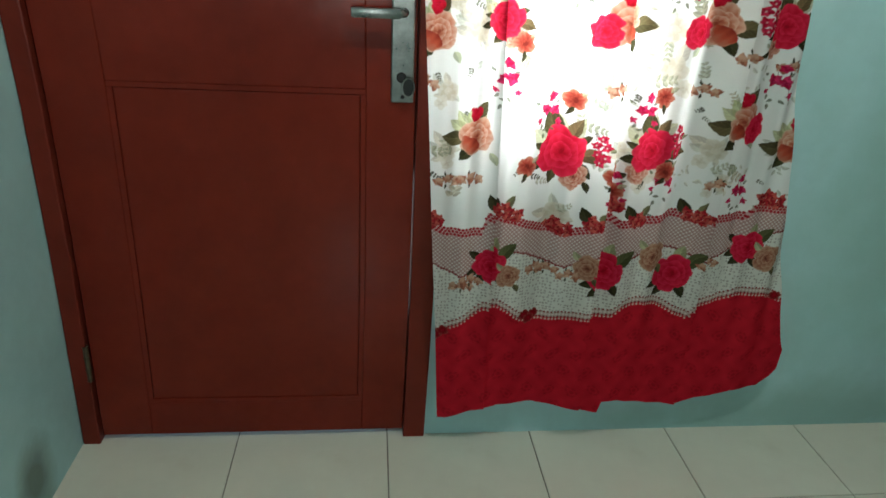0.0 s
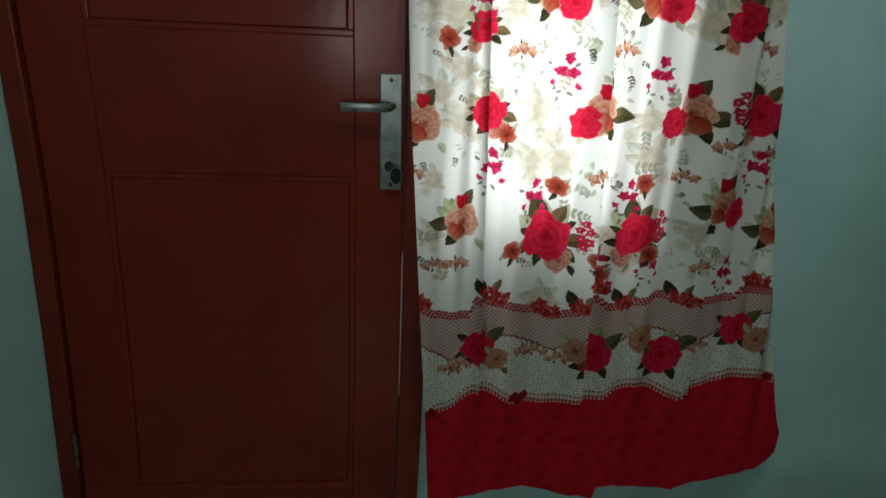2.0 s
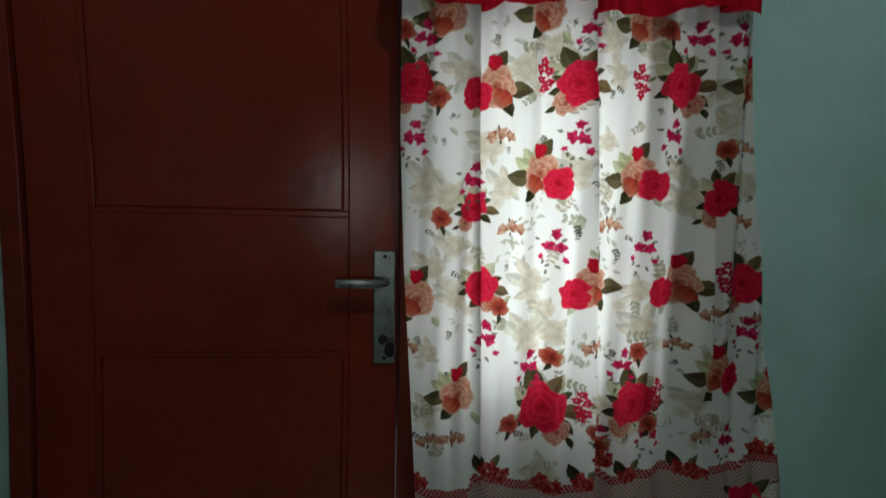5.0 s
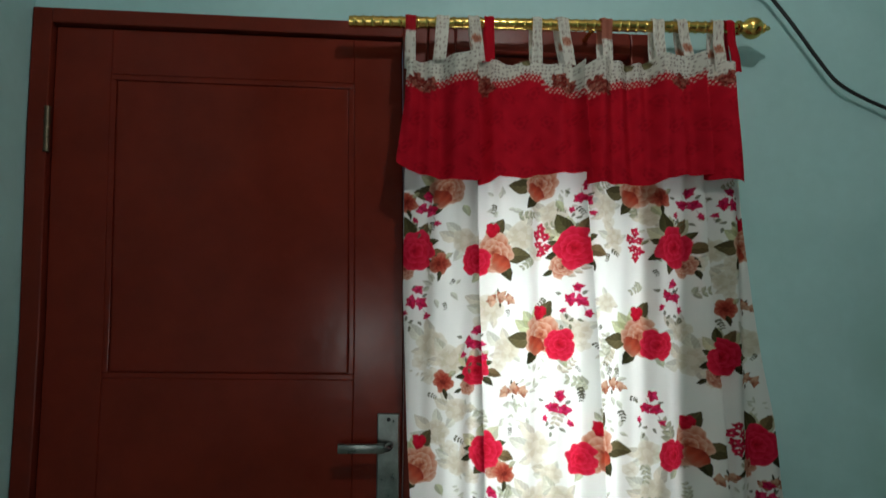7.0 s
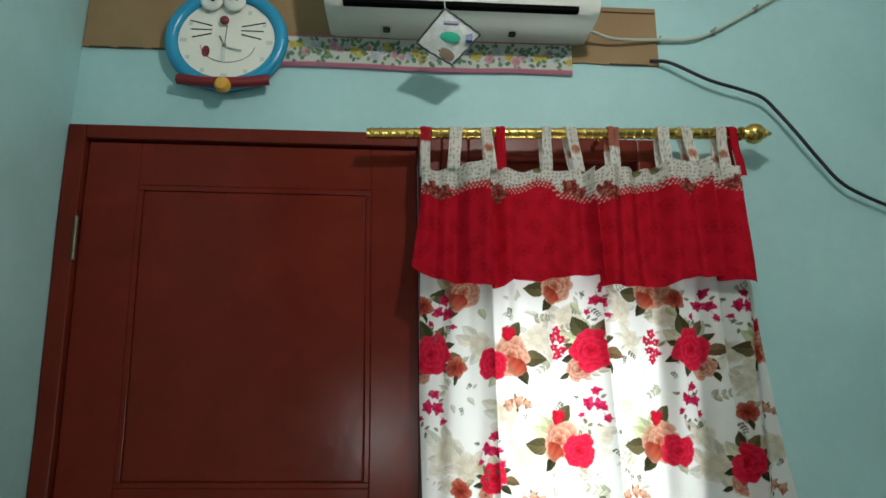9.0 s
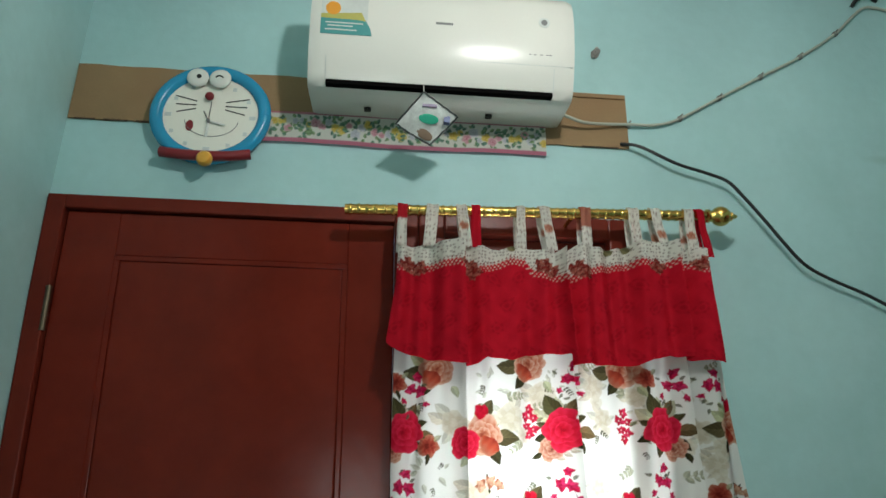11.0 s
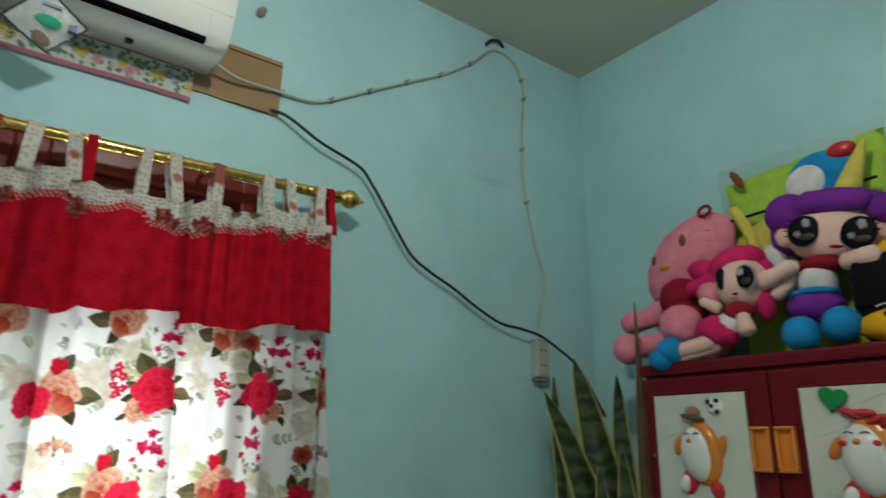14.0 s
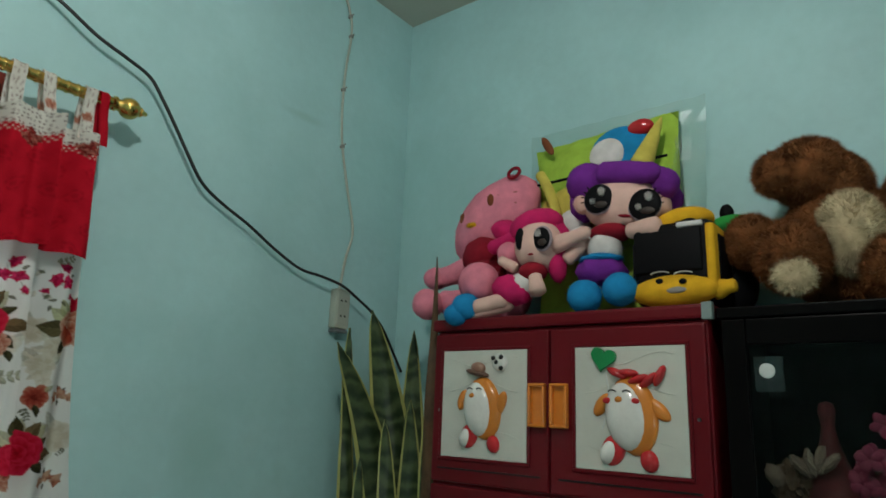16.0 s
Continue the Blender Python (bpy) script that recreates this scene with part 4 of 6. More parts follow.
# ---- curtain rod ----
def build_rod():
    rod = thing("curtain_rod", "shiny brass curtain rod with ball finial above window and door", "curtain rod", (1.16, -0.08, 2.05))
    a, b = Vector((0.712, -0.08, 2.046)), Vector((1.60, -0.08, 2.0725))
    def along(s):
        return a + (b - a) * s
    part("tube", tube([along(s) for s in (0, 1)], 0.0125, 20), GOLD, rod, smooth=40)
    rings = bmesh.new()
    for k in range(44):
        s = 0.01 + k / 44.5
        tube([along(s), along(s + 0.003), along(s + 0.006), along(s + 0.009)], 0.0142, 16, bm=rings, taper=(0.88, 1, 1, 0.88))
    part("ribs", rings, GOLD, rod, smooth=40)
    turn = (b - a).to_track_quat("Z", "Y").to_matrix().to_4x4()
    fin = [(0.013, 0), (0.017, 0.003), (0.017, 0.009), (0.012, 0.012), (0.014, 0.016)] + [(0.025 * math.sin(t), 0.04 - 0.025 * math.cos(t)) for t in np.linspace(0.6, 2.6, 12)] + [(0.010, 0.064), (0.012, 0.067), (0.007, 0.072), (0.005, 0.080), (0.002, 0.083)]
    part("finial", lathe(fin, Matrix.Translation(b - (b - a).normalized() * 0.002) @ turn, 28), GOLD, rod, "turned brass ball finial", smooth=50)
    for s in (0.62, 0.986):
        p = along(s)
        br = tube([(p.x, -0.001, p.z - 0.005), (p.x, -0.066, p.z - 0.006)], 0.006, 10)
        lathe([(0.02, 0), (0.02, 0.003), (0.012, 0.007)], Matrix.Translation((p.x, -0.0005, p.z - 0.005)) @ ON_FRONT, 16, bm=br)
        part("bracket", br, GOLD, rod, smooth=40)


build_rod()


# ---- air conditioner ----
def plate_front(name, outline, y, thick, material, parent, bevel=0.0, label=""):
    """A flat piece in the x-z plane, its back at y, facing the room."""
    return part(name, slab(outline, Matrix.Translation((0, y, 0)) @ ON_FRONT, thick, bevel), material, parent, label)


def rect(x0, x1, z0, z1):
    return [(x0, z0), (x1, z0), (x1, z1), (x0, z1)]


TEAL_PRINT = mat("teal_print", (0.05, 0.27, 0.27), 0.4, spread=0.05)
ORANGE_PRINT = mat("orange_print", (0.70, 0.30, 0.03), 0.4, spread=0.08)
GREY_PRINT = mat("grey_print", (0.16, 0.17, 0.17), 0.5)
PALE_PRINT = mat("pale_print", (0.55, 0.60, 0.58), 0.5)


def build_ac():
    ac = thing("air_conditioner", "white wall-mounted split air conditioner with energy sticker", "air conditioner", (0.93, 0, 2.33))
    x0, x1 = 0.608, 1.255
    prof = [(-0.002, 2.338), (-0.06, 2.334), (-0.12, 2.331), (-0.148, 2.332), (-0.161, 2.342), (-0.168, 2.356), (-0.178, 2.380), (-0.190, 2.416), (-0.199, 2.455), (-0.2045, 2.50), (-0.2045, 2.54), (-0.200, 2.572), (-0.190, 2.597), (-0.172, 2.609), (-0.002, 2.611)]

    def hug(bm, off):
        """Lays a thin flat piece on the curved front."""
        for zc in np.arange(2.35, 2.57, 0.011):
            bmesh.ops.bisect_plane(bm, geom=bm.verts[:] + bm.edges[:] + bm.faces[:], plane_co=(0, 0, zc), plane_no=(0, 0, 1))
        top = min(v.co.y for v in bm.verts)
        for v in bm.verts:
            front = float(np.interp(v.co.z, [q[1] for q in prof[4:11]], [q[0] for q in prof[4:11]]))
            v.co.y = front - (off if v.co.y < top + 1e-5 else -0.002)
        return bm
    bm = bmesh.new()
    rings = []
    n = 40
    for i in range(n + 1):
        s = i / n
        x = x0 + (x1 - x0) * s
        e = min(s, 1 - s) * (x1 - x0)
        k = 1 - 0.03 * max(0, 1 - e / 0.014) ** 2          # rounded cheeks
        rings.append([bm.verts.new((x, -0.002 + (y + 0.002) * k, 2.455 + (z - 2.455) * k)) for y, z in prof])
    for a, b in zip(rings, rings[1:]):
        for k in range(len(prof)):
            bm.faces.new((a[k], a[(k + 1) % len(prof)], b[(k + 1) % len(prof)], b[k]))
    bm.faces.new(rings[0]), bm.faces.new(rings[-1][::-1])
    part("casing", bm, WHITE_PLASTIC, ac, smooth=35)
    part("air_slot", box(0.652, 1.202, -0.1665, -0.148, 2.3305, 2.3425, 0.002), mat("matt_black_gap", (0.004, 0.004, 0.004), 0.9, bump=0, spec=0.02), ac, "black outlet slot")
    vane = hug(slab(rect(0.652, 1.202, 2.344, 2.396), ON_FRONT, 0.01), 0.0025)
    part("vane", vane, WHITE_PLASTIC, ac, "closed white louvre flap", smooth=35)
    for a in ((0.6495, 0.6513, 2.343, 2.397), (1.2027, 1.2045, 2.343, 2.397), (1.02, 1.25, 2.4035, 2.4047)):
        part("seam", hug(slab(rect(a[0], a[1], a[2], a[3]), ON_FRONT, 0.01), 0.0005), PALE_PRINT, ac)
    st = part("sticker", hug(slab(rect(0.634, 0.745, 2.447, 2.548), ON_FRONT, 0.01), 0.0006), PALE_PRINT, ac, "energy sticker in teal and orange")
    part("sticker_band", hug(slab([(0.634, 2.447), (0.757, 2.447), (0.752, 2.466), (0.742, 2.483), (0.72, 2.486), (0.634, 2.487)], ON_FRONT, 0.01), 0.0012), TEAL_PRINT, st)
    part("sticker_band", hug(slab([(0.634, 2.487), (0.72, 2.486), (0.742, 2.483), (0.73, 2.506), (0.634, 2.498)], ON_FRONT, 0.01), 0.0012), mat("olive_print", (0.42, 0.40, 0.10), 0.4), st)
    part("sticker_disc", hug(slab(ellipse(0.662, 2.515, 0.018, 0.019, 20), ON_FRONT, 0.01), 0.0014), ORANGE_PRINT, st)
    bars = bmesh.new()
    for x, z, w in ((0.645, 2.476, 0.09), (0.65, 2.468, 0.06), (0.645, 2.458, 0.075)):
        merge(bars, hug(slab(rect(x, x + w, z - 0.0015, z + 0.0015), ON_FRONT, 0.01), 0.0018))
    part("print_bars", bars, PALE_PRINT, st)
    part("brand_bar", hug(slab(rect(0.910, 0.952, 2.490, 2.496), ON_FRONT, 0.01), 0.0006), GREY_PRINT, ac)
    em = part("emblem", lathe([(0.014, 0), (0.014, 0.0012), (0.012, 0.0014)], Matrix.Translation((1.178, -0.2045, 2.515)) @ ON_FRONT, 24), PALE_PRINT, ac, "small round grey emblem")
    part("emblem_dot", lathe([(0.008, 0), (0.008, 0.0018)], Matrix.Translation((1.178, -0.2047, 2.515)) @ ON_FRONT, 20), GREY_PRINT, em)
    dots = bmesh.new()
    for x in (1.14, 1.152, 1.168, 1.182, 1.19):
        merge(dots, hug(slab(rect(x, x + 0.006, 2.4285, 2.4302), ON_FRONT, 0.01), 0.0006))
    part("indicator_marks", dots, GREY_PRINT, ac)
    for x in (0.75, 1.06):
        part("clip", box(x - 0.009, x + 0.009, -0.066, -0.050, 2.326, 2.3335, 0.003), BLACK_PLASTIC, ac)


build_ac()


# ---- cardboard, border strip, sachet, stain ----
def build_wall_strips():
    card = thing("cardboard_strip", "long brown cardboard strip fixed flat on the aqua wall", "cardboard", (0.72, 0, 2.29))
    bm = bmesh.new()
    n = 30
    top, bot = [], []
    for i in range(n + 1):
        x = 0.003 + (1.449 - 0.003) * i / n
        j = 0.0015 * math.sin(i * 1.9)
        top.append((x, 2.446 + j)), bot.append((x, 2.288 + 0.0015 * math.sin(i * 2.7)))
    slab(bot + top[::-1], Matrix.Translation((0, -0.001, 0)) @ ON_FRONT, 0.005, bm=bm)
    sheet = part("sheet", bm, CARDBOARD, card)
    part("folded_edge", box(1.30, 1.447, -0.012, -0.006, 2.436, 2.449, 0.002), CARDBOARD, sheet)
    torn = mat("dark_torn_card", (0.06, 0.035, 0.02), 0.95)
    for x, w in ((0.02, 0.05), (0.09, 0.06), (0.17, 0.08), (1.32, 0.10)):
        part("torn_edge", box(x, x + w, -0.0075, -0.005, 2.2865, 2.2895), torn, sheet)

    strip = thing("border_strip", "white paper border strip with pastel flowers and pink edges", "wall border", (0.86, -0.006, 2.25))
    v, u = np.linspace(0, 1, 46)[:, None], np.linspace(0, 1, 380)[None, :]
    X = 0.47 + (1.221 - 0.47) * u + 0 * v
    Z = 2.250 + 0.088 * v + 0.0025 * np.sin(u * 9) + 0 * X
    Y = -0.0075 - 0.003 * np.abs(np.sin(u * 14)) * (1 - v) - 0.002 * v * np.sin(u * 5) ** 2
    d = Dye(X, Z, (0.74, 0.76, 0.70))
    g = random.Random(4)
    for k in range(44):
        x, z = 0.48 + k * 0.0171, 2.298 + g.uniform(-0.018, 0.018)
        for a in range(7):
            d.leaf(x + g.uniform(-0.014, 0.014), 2.298 + g.uniform(-0.030, 0.030), 0.015, g.uniform(0, 360), g.choice(((0.17, 0.32, 0.22), (0.24, 0.37, 0.20), (0.15, 0.27, 0.21))), 0.7)
        tones = ((0.45, 0.15, 0.22), (0.66, 0.34, 0.40), (0.75, 0.55, 0.58)), ((0.50, 0.33, 0.06), (0.70, 0.55, 0.12), (0.74, 0.66, 0.35)), ((0.40, 0.42, 0.50), (0.56, 0.60, 0.66), (0.7, 0.7, 0.74))
        d.rose(x, z, g.uniform(0.009, 0.0155), tones[(k * 7 // 3) % 3], k)
    d.lay(slice(None), ramp_step(2.262 + 0.0025 * np.sin(u * 9) - Z), (0.55, 0.20, 0.28))
    d.lay(slice(None), ramp_step(Z - 2.334), (0.50, 0.20, 0.26))
    cloth("paper", X, Y, Z, d.C, strip)
    plate_front("backing", rect(0.485, 1.22, 2.259, 2.336), -0.0062, 0.0006, OLD_PAPER, strip)

    sac = thing("sachet", "crumpled white and teal foil sachet hanging under the air conditioner", "sachet", (0.895, -0.145, 2.26))
    cx, cz = 0.896, 2.252
    bm = bmesh.new()
    n = 14
    rows = []
    for i in range(n + 1):
        r = []
        for j in range(n + 1):
            a, b = i / n - 0.5, j / n - 0.5
            puff = 0.010 * math.cos(a * math.pi) * math.cos(b * math.pi) + 0.0015 * math.sin(i * 2.1 + j * 1.3)
            curl = 0.02 * max(0, a + b - 0.35)
            r.append((cx + 0.083 * a - 0.062 * b, -0.156 + (a * 0.036 + b * 0.052) - puff - curl, cz - a * 0.040 - b * 0.058))
        rows.append(r)
    vs = [[bm.verts.new(p) for p in r] for r in rows]
    for i in range(n):
        for j in range(n):
            bm.faces.new((vs[i][j], vs[i + 1][j], vs[i + 1][j + 1], vs[i][j + 1]))
    r = bmesh.ops.extrude_face_region(bm, geom=bm.faces[:])
    bmesh.ops.translate(bm, verts=[v for v in r["geom"] if isinstance(v, bmesh.types.BMVert)], vec=(0, 0.004, 0))
    packet = part("packet", bm, mat("white_foil", (0.66, 0.70, 0.68), 0.25, spread=0.15, size=40, grain=160, bump=0.3), sac, smooth=40)
    part("print_oval", lump(cx + 0.004, -0.166, cz - 0.002, 0.024, 0.0016, 0.012, pose(0, 0, 0, 38, 8, 0)), mat("green_print", (0.03, 0.42, 0.27), 0.35), packet)
    part("print_bars", box(cx - 0.012, cx + 0.022, -0.186, -0.180, cz + 0.020, cz + 0.027, 0.001), mat("violet_print", (0.26, 0.22, 0.34), 0.4), packet)
    part("print_bars", box(cx + 0.04, cx + 0.055, -0.166, -0.152, cz - 0.008, cz + 0.014, 0.001), mat("navy_print", (0.10, 0.13, 0.28), 0.4), packet)
    part("print_patch", lump(cx - 0.004, -0.141, cz - 0.03, 0.022, 0.0016, 0.012, pose(0, 0, 0, 38, 30, 0)), mat("brown_print", (0.25, 0.17, 0.12), 0.4), packet)
    edge_pts = [rows[i][0] for i in range(n + 1)] + [rows[n][j] for j in range(1, n + 1)] + [rows[i][n] for i in range(n - 1, -1, -1)] + [rows[0][j] for j in range(n - 1, -1, -1)]
    part("seal_edge", tube([(q[0], q[1] - 0.0005, q[2]) for q in edge_pts], 0.0024, 6), mat("dark_seal", (0.05, 0.06, 0.06), 0.4), packet)
    part("hanging_thread", tube([(cx - 0.010, -0.197, 2.298), (cx - 0.010, -0.166, 2.345)], 0.001, 6), OLD_PAPER, sac)

    nest = thing("insect_nest", "small grey dried insect nest stuck on the wall", "nest", (1.372, 0, 2.585))
    part("clump", lump(1.374, -0.006, 2.583, 0.011, 0.009, 0.018, pose(0, 0, 0, 0, 35, 0), 0.5, 3, 9), mat("grey_mud", (0.22, 0.22, 0.20), 0.95), nest)
    part("clump", lump(1.38, -0.004, 2.60, 0.005, 0.005, 0.006, None, 0.5, 5, 9), mat("pale_mud", (0.42, 0.43, 0.40), 0.95), nest)


build_wall_strips()


# ---- clock ----
def build_clock():
    ck = thing("wall_clock", "round blue plastic wall clock with white dial and red band", "clock", (0.357, 0, 2.17))
    blue = mat("blue_plastic", (0.02, 0.27, 0.47), 0.25, spread=0.05)
    red = mat("dark_red_plastic", (0.20, 0.015, 0.02), 0.35)
    cx, cz, rx, rz = 0.357, 2.307, 0.133, 0.122
    part("case", slab(ellipse(cx, cz, rx, rz, 48), Matrix.Translation((0, -0.007, 0)) @ ON_FRONT, 0.018), blue, ck)
    ring = bmesh.new()
    pts = [Vector((cx + rx * math.cos(a), -0.027, cz + rz * math.sin(a))) for a in np.linspace(0, math.tau, 65)]
    tube(pts, 0.0165, 14, bm=ring)
    part("rim", ring, blue, ck, smooth=60)
    dial = part("dial", slab(ellipse(cx, cz, 0.125, 0.114, 48), Matrix.Translation((0, -0.0265, 0)) @ ON_FRONT, 0.002), mat("white_dial", (0.74, 0.74, 0.66), 0.4, spread=0.03), ck)
    for x in (0.316, 0.372):
        part("oval_boss", lump(x, -0.041, 2.403, 0.0275, 0.010, 0.027), WHITE_PLASTIC, ck, "raised white oval boss", smooth=60)
    part("boss_dot", lathe([(0.006, 0), (0.006, 0.002)], Matrix.Translation((0.322, -0.0505, 2.401)) @ ON_FRONT, 16), BLACK_PLASTIC, ck)
    part("boss_mark", tube([(0.372 + 0.009 * math.cos(a), -0.0512, 2.399 + 0.007 * math.sin(a)) for a in np.linspace(0.2, 2.94, 9)], 0.002, 6), BLACK_PLASTIC, ck)
    part("knob", lump(0.3505, -0.038, 2.353, 0.0115, 0.008, 0.0115), red, ck, "small dark red knob", smooth=60)
    for s in (-1, 1):
        for k, (z0, z1) in enumerate(((2.342, 2.357), (2.331, 2.331), (2.321, 2.309))):
            a, b = 0.355 + s * 0.036, 0.357 + s * (0.092 - 0.004 * k)
            part("dial_line", tube([(a, -0.0292, z0), (b, -0.0292, z1 if k else z1 - 0.002)], 0.0015, 6), BLACK_PLASTIC, dial)
    part("dial_curve", tube([(cx + 0.004 + 0.066 * math.cos(a), -0.029, 2.292 + 0.048 * math.sin(a)) for a in np.linspace(math.pi * 1.03, math.pi * 1.97, 20)], 0.001, 6), GREY_PRINT, dial)
    part("dial_patch", slab(ellipse(0.309, 2.272, 0.0095, 0.015, 20), Matrix.Translation((0, -0.0286, 0)) @ ON_FRONT, 0.001), red, dial)
    for k in range(12):
        a = math.tau * k / 12
        w = 0.008 if k % 3 == 0 else 0.005
        part("hour_mark", slab(rect(-w, w, -0.005, 0.005), Matrix.Translation((cx + 0.104 * math.cos(a), -0.0286, cz - 0.006 + 0.092 * math.sin(a))) @ ON_FRONT, 0.0006), PALE_PRINT, dial)
    hub = (0.354, -0.031, 2.287)
    for ang, ln, w, m in ((-14, 0.042, 0.005, PALE_PRINT), (-91, 0.045, 0.004, PALE_PRINT), (88, 0.055, 0.0012, GREY_PRINT), (118, 0.03, 0.002, GREY_PRINT)):
        a = radians(ang)
        part("clock_hand", tube([hub, (hub[0] + ln * math.cos(a), hub[1], hub[2] + ln * math.sin(a))], w, 6, flat=0.3), m, dial)
    part("hub", lathe([(0.005, 0), (0.005, 0.004), (0.003, 0.005)], Matrix.Translation(hub) @ ON_FRONT, 14), GREY_PRINT, dial)
    band = tube(smooth_line([(0.252, -0.034, 2.193), (0.30, -0.04, 2.186), (0.36, -0.042, 2.184), (0.42, -0.04, 2.188), (0.468, -0.034, 2.198)]), 0.013, 12)
    part("band", band, red, ck, "dark red lower band", smooth=60)
    bell = lathe([(0.0, -0.004), (0.015, -0.003), (0.0185, 0.004), (0.0185, 0.016), (0.014, 0.022), (0.002, 0.024)], Matrix.Translation((0.3655, -0.045, 2.170)) @ ON_FRONT, 20)
    part("bell", bell, mat("yellow_plastic", (0.62, 0.34, 0.05), 0.35), ck, "yellow bell-shaped knob", smooth=40)


build_clock()


# ---- cables and outlet ----
def build_cables():
    wc = thing("white_cable", "thin cream cable clipped along the wall from the air conditioner", "cable", (1.9, 0, 2.4))
    run = [(1.262, -0.05, 2.352), (1.33, -0.03, 2.345), (1.45, -0.014, 2.357), (1.53, -0.012, 2.362), (1.598, -0.008, 2.388), (1.72, -0.008, 2.461), (1.851, -0.008, 2.539), (1.982, -0.008, 2.616), (2.107, -0.008, 2.706), (2.19, -0.008, 2.788), (2.235, -0.008, 2.812), (2.31, -0.010, 2.795), (2.35, -0.009, 2.73), (2.36, -0.008, 2.658), (2.349, -0.008, 2.55), (2.345, -0.008, 2.452), (2.348, -0.008, 2.35), (2.36, -0.008, 2.255), (2.395, -0.009, 2.12), (2.432, -0.010, 1.985), (2.41, -0.010, 1.89), (2.392, -0.012, 1.785)]
    part("wire", tube(smooth_line(run, 6), 0.0042, 8), CREAM_CABLE, wc, smooth=60)
    for x, z in ((1.45, 2.357), (1.598, 2.388), (1.72, 2.461), (1.851, 2.539), (1.982, 2.616), (2.107, 2.706), (2.35, 2.73), (2.36, 2.658), (2.345, 2.452), (2.36, 2.255)):
        c = box(x - 0.006, x + 0.006, -0.0145, -0.0005, z - 0.006, z + 0.006, 0.003)
        lathe([(0.0022, 0), (0.0022, 0.016), (0.003, 0.018)], Matrix.Translation((x + 0.004, 0, z + 0.008)) @ ON_FRONT, 8, bm=c)
        part("cable_clip", c, mat("grey_clip", (0.22, 0.22, 0.2), 0.5) if "grey_clip" not in bpy.data.materials else bpy.data.materials["grey_clip"], wc)
    rub = mat("black_rubber", (0.010, 0.012, 0.012), 0.45)
    bc = thing("black_cable", "loose black cable hanging from the cardboard to the plant corner", "cable", (2.0, -0.02, 2.0))
    run = [(1.425, -0.008, 2.30), (1.47, -0.028, 2.284), (1.562, -0.034, 2.237), (1.64, -0.034, 2.214), (1.696, -0.034, 2.193), (1.735, -0.034, 2.15), (1.782, -0.034, 2.088), (1.825, -0.032, 2.03), (1.874, -0.030, 1.973), (1.94, -0.026, 1.938), (2.027, -0.026, 1.902), (2.12, -0.026, 1.855), (2.217, -0.028, 1.816), (2.29, -0.040, 1.806), (2.375, -0.046, 1.79), (2.45, -0.046, 1.757), (2.503, -0.05, 1.727), (2.56, -0.05, 1.68), (2.62, -0.04, 1.62), (2.672, -0.04, 1.55)]
    part("wire", tube(smooth_line(run, 6), 0.0045, 8), rub, bc, smooth=60)
    bs = thing("cable_stub", "short black cable stub curving out below the ceiling", "cable", (2.23, 0, 2.83))
    part("wire", tube(smooth_line([(2.185, -0.002, 2.815), (2.20, -0.012, 2.836), (2.235, -0.014, 2.848), (2.268, -0.003, 2.842)], 6), 0.006, 8), rub, bs, smooth=60)
    ou = thing("wall_outlet", "cream double wall socket at the end of the cable", "wall socket", (2.393, 0, 1.655))
    body = box(2.366, 2.424, -0.032, -0.001, 1.662, 1.785, 0.006)
    shell = part("housing", body, CREAM_CABLE, ou)
    part("socket_face", box(2.371, 2.419, -0.0345, -0.031, 1.672, 1.775, 0.002), CREAM_CABLE, shell)
    for z in (1.70, 1.748):
        for x in (2.385, 2.402):
            part("socket_hole", lathe([(0.0035, 0), (0.0035, 0.0006)], Matrix.Translation((x, -0.0344, z)) @ ON_FRONT, 10), BLACK_PLASTIC, shell)
    # grey strip below the housing, a shadow put in as colour
    part("plug_shadow_base", box(2.368, 2.422, -0.030, -0.002, 1.650, 1.661, 0.003), GREY_PRINT, ou)


build_cables()


# ---- toy cabinet ----
MAROON = mat("maroon_plastic", (0.118, 0.0045, 0.009), 0.36, spread=0.08, size=6, grain=90, bump=0.05, spec=0.22)
PANEL_WHITE = mat("white_moulded_panel", (0.53, 0.55, 0.49), 0.35, spread=0.05, size=18, grain=60, bump=0.25)
HANDLE_ORANGE = mat("orange_plastic", (0.70, 0.22, 0.02), 0.35)
TOY_ORANGE = mat("orange_gloss", (0.62, 0.21, 0.03), 0.2)
TOY_RED = mat("red_gloss", (0.50, 0.02, 0.025), 0.2)
TOY_WHITE = mat("white_gloss", (0.72, 0.72, 0.68), 0.2)
TOY_GREEN = mat("green_gloss", (0.01, 0.24, 0.07), 0.2)
FRONT_X = 2.348


def side(y, z, x=FRONT_X):
    return Matrix.Translation((x, y, z)) @ ON_SIDE


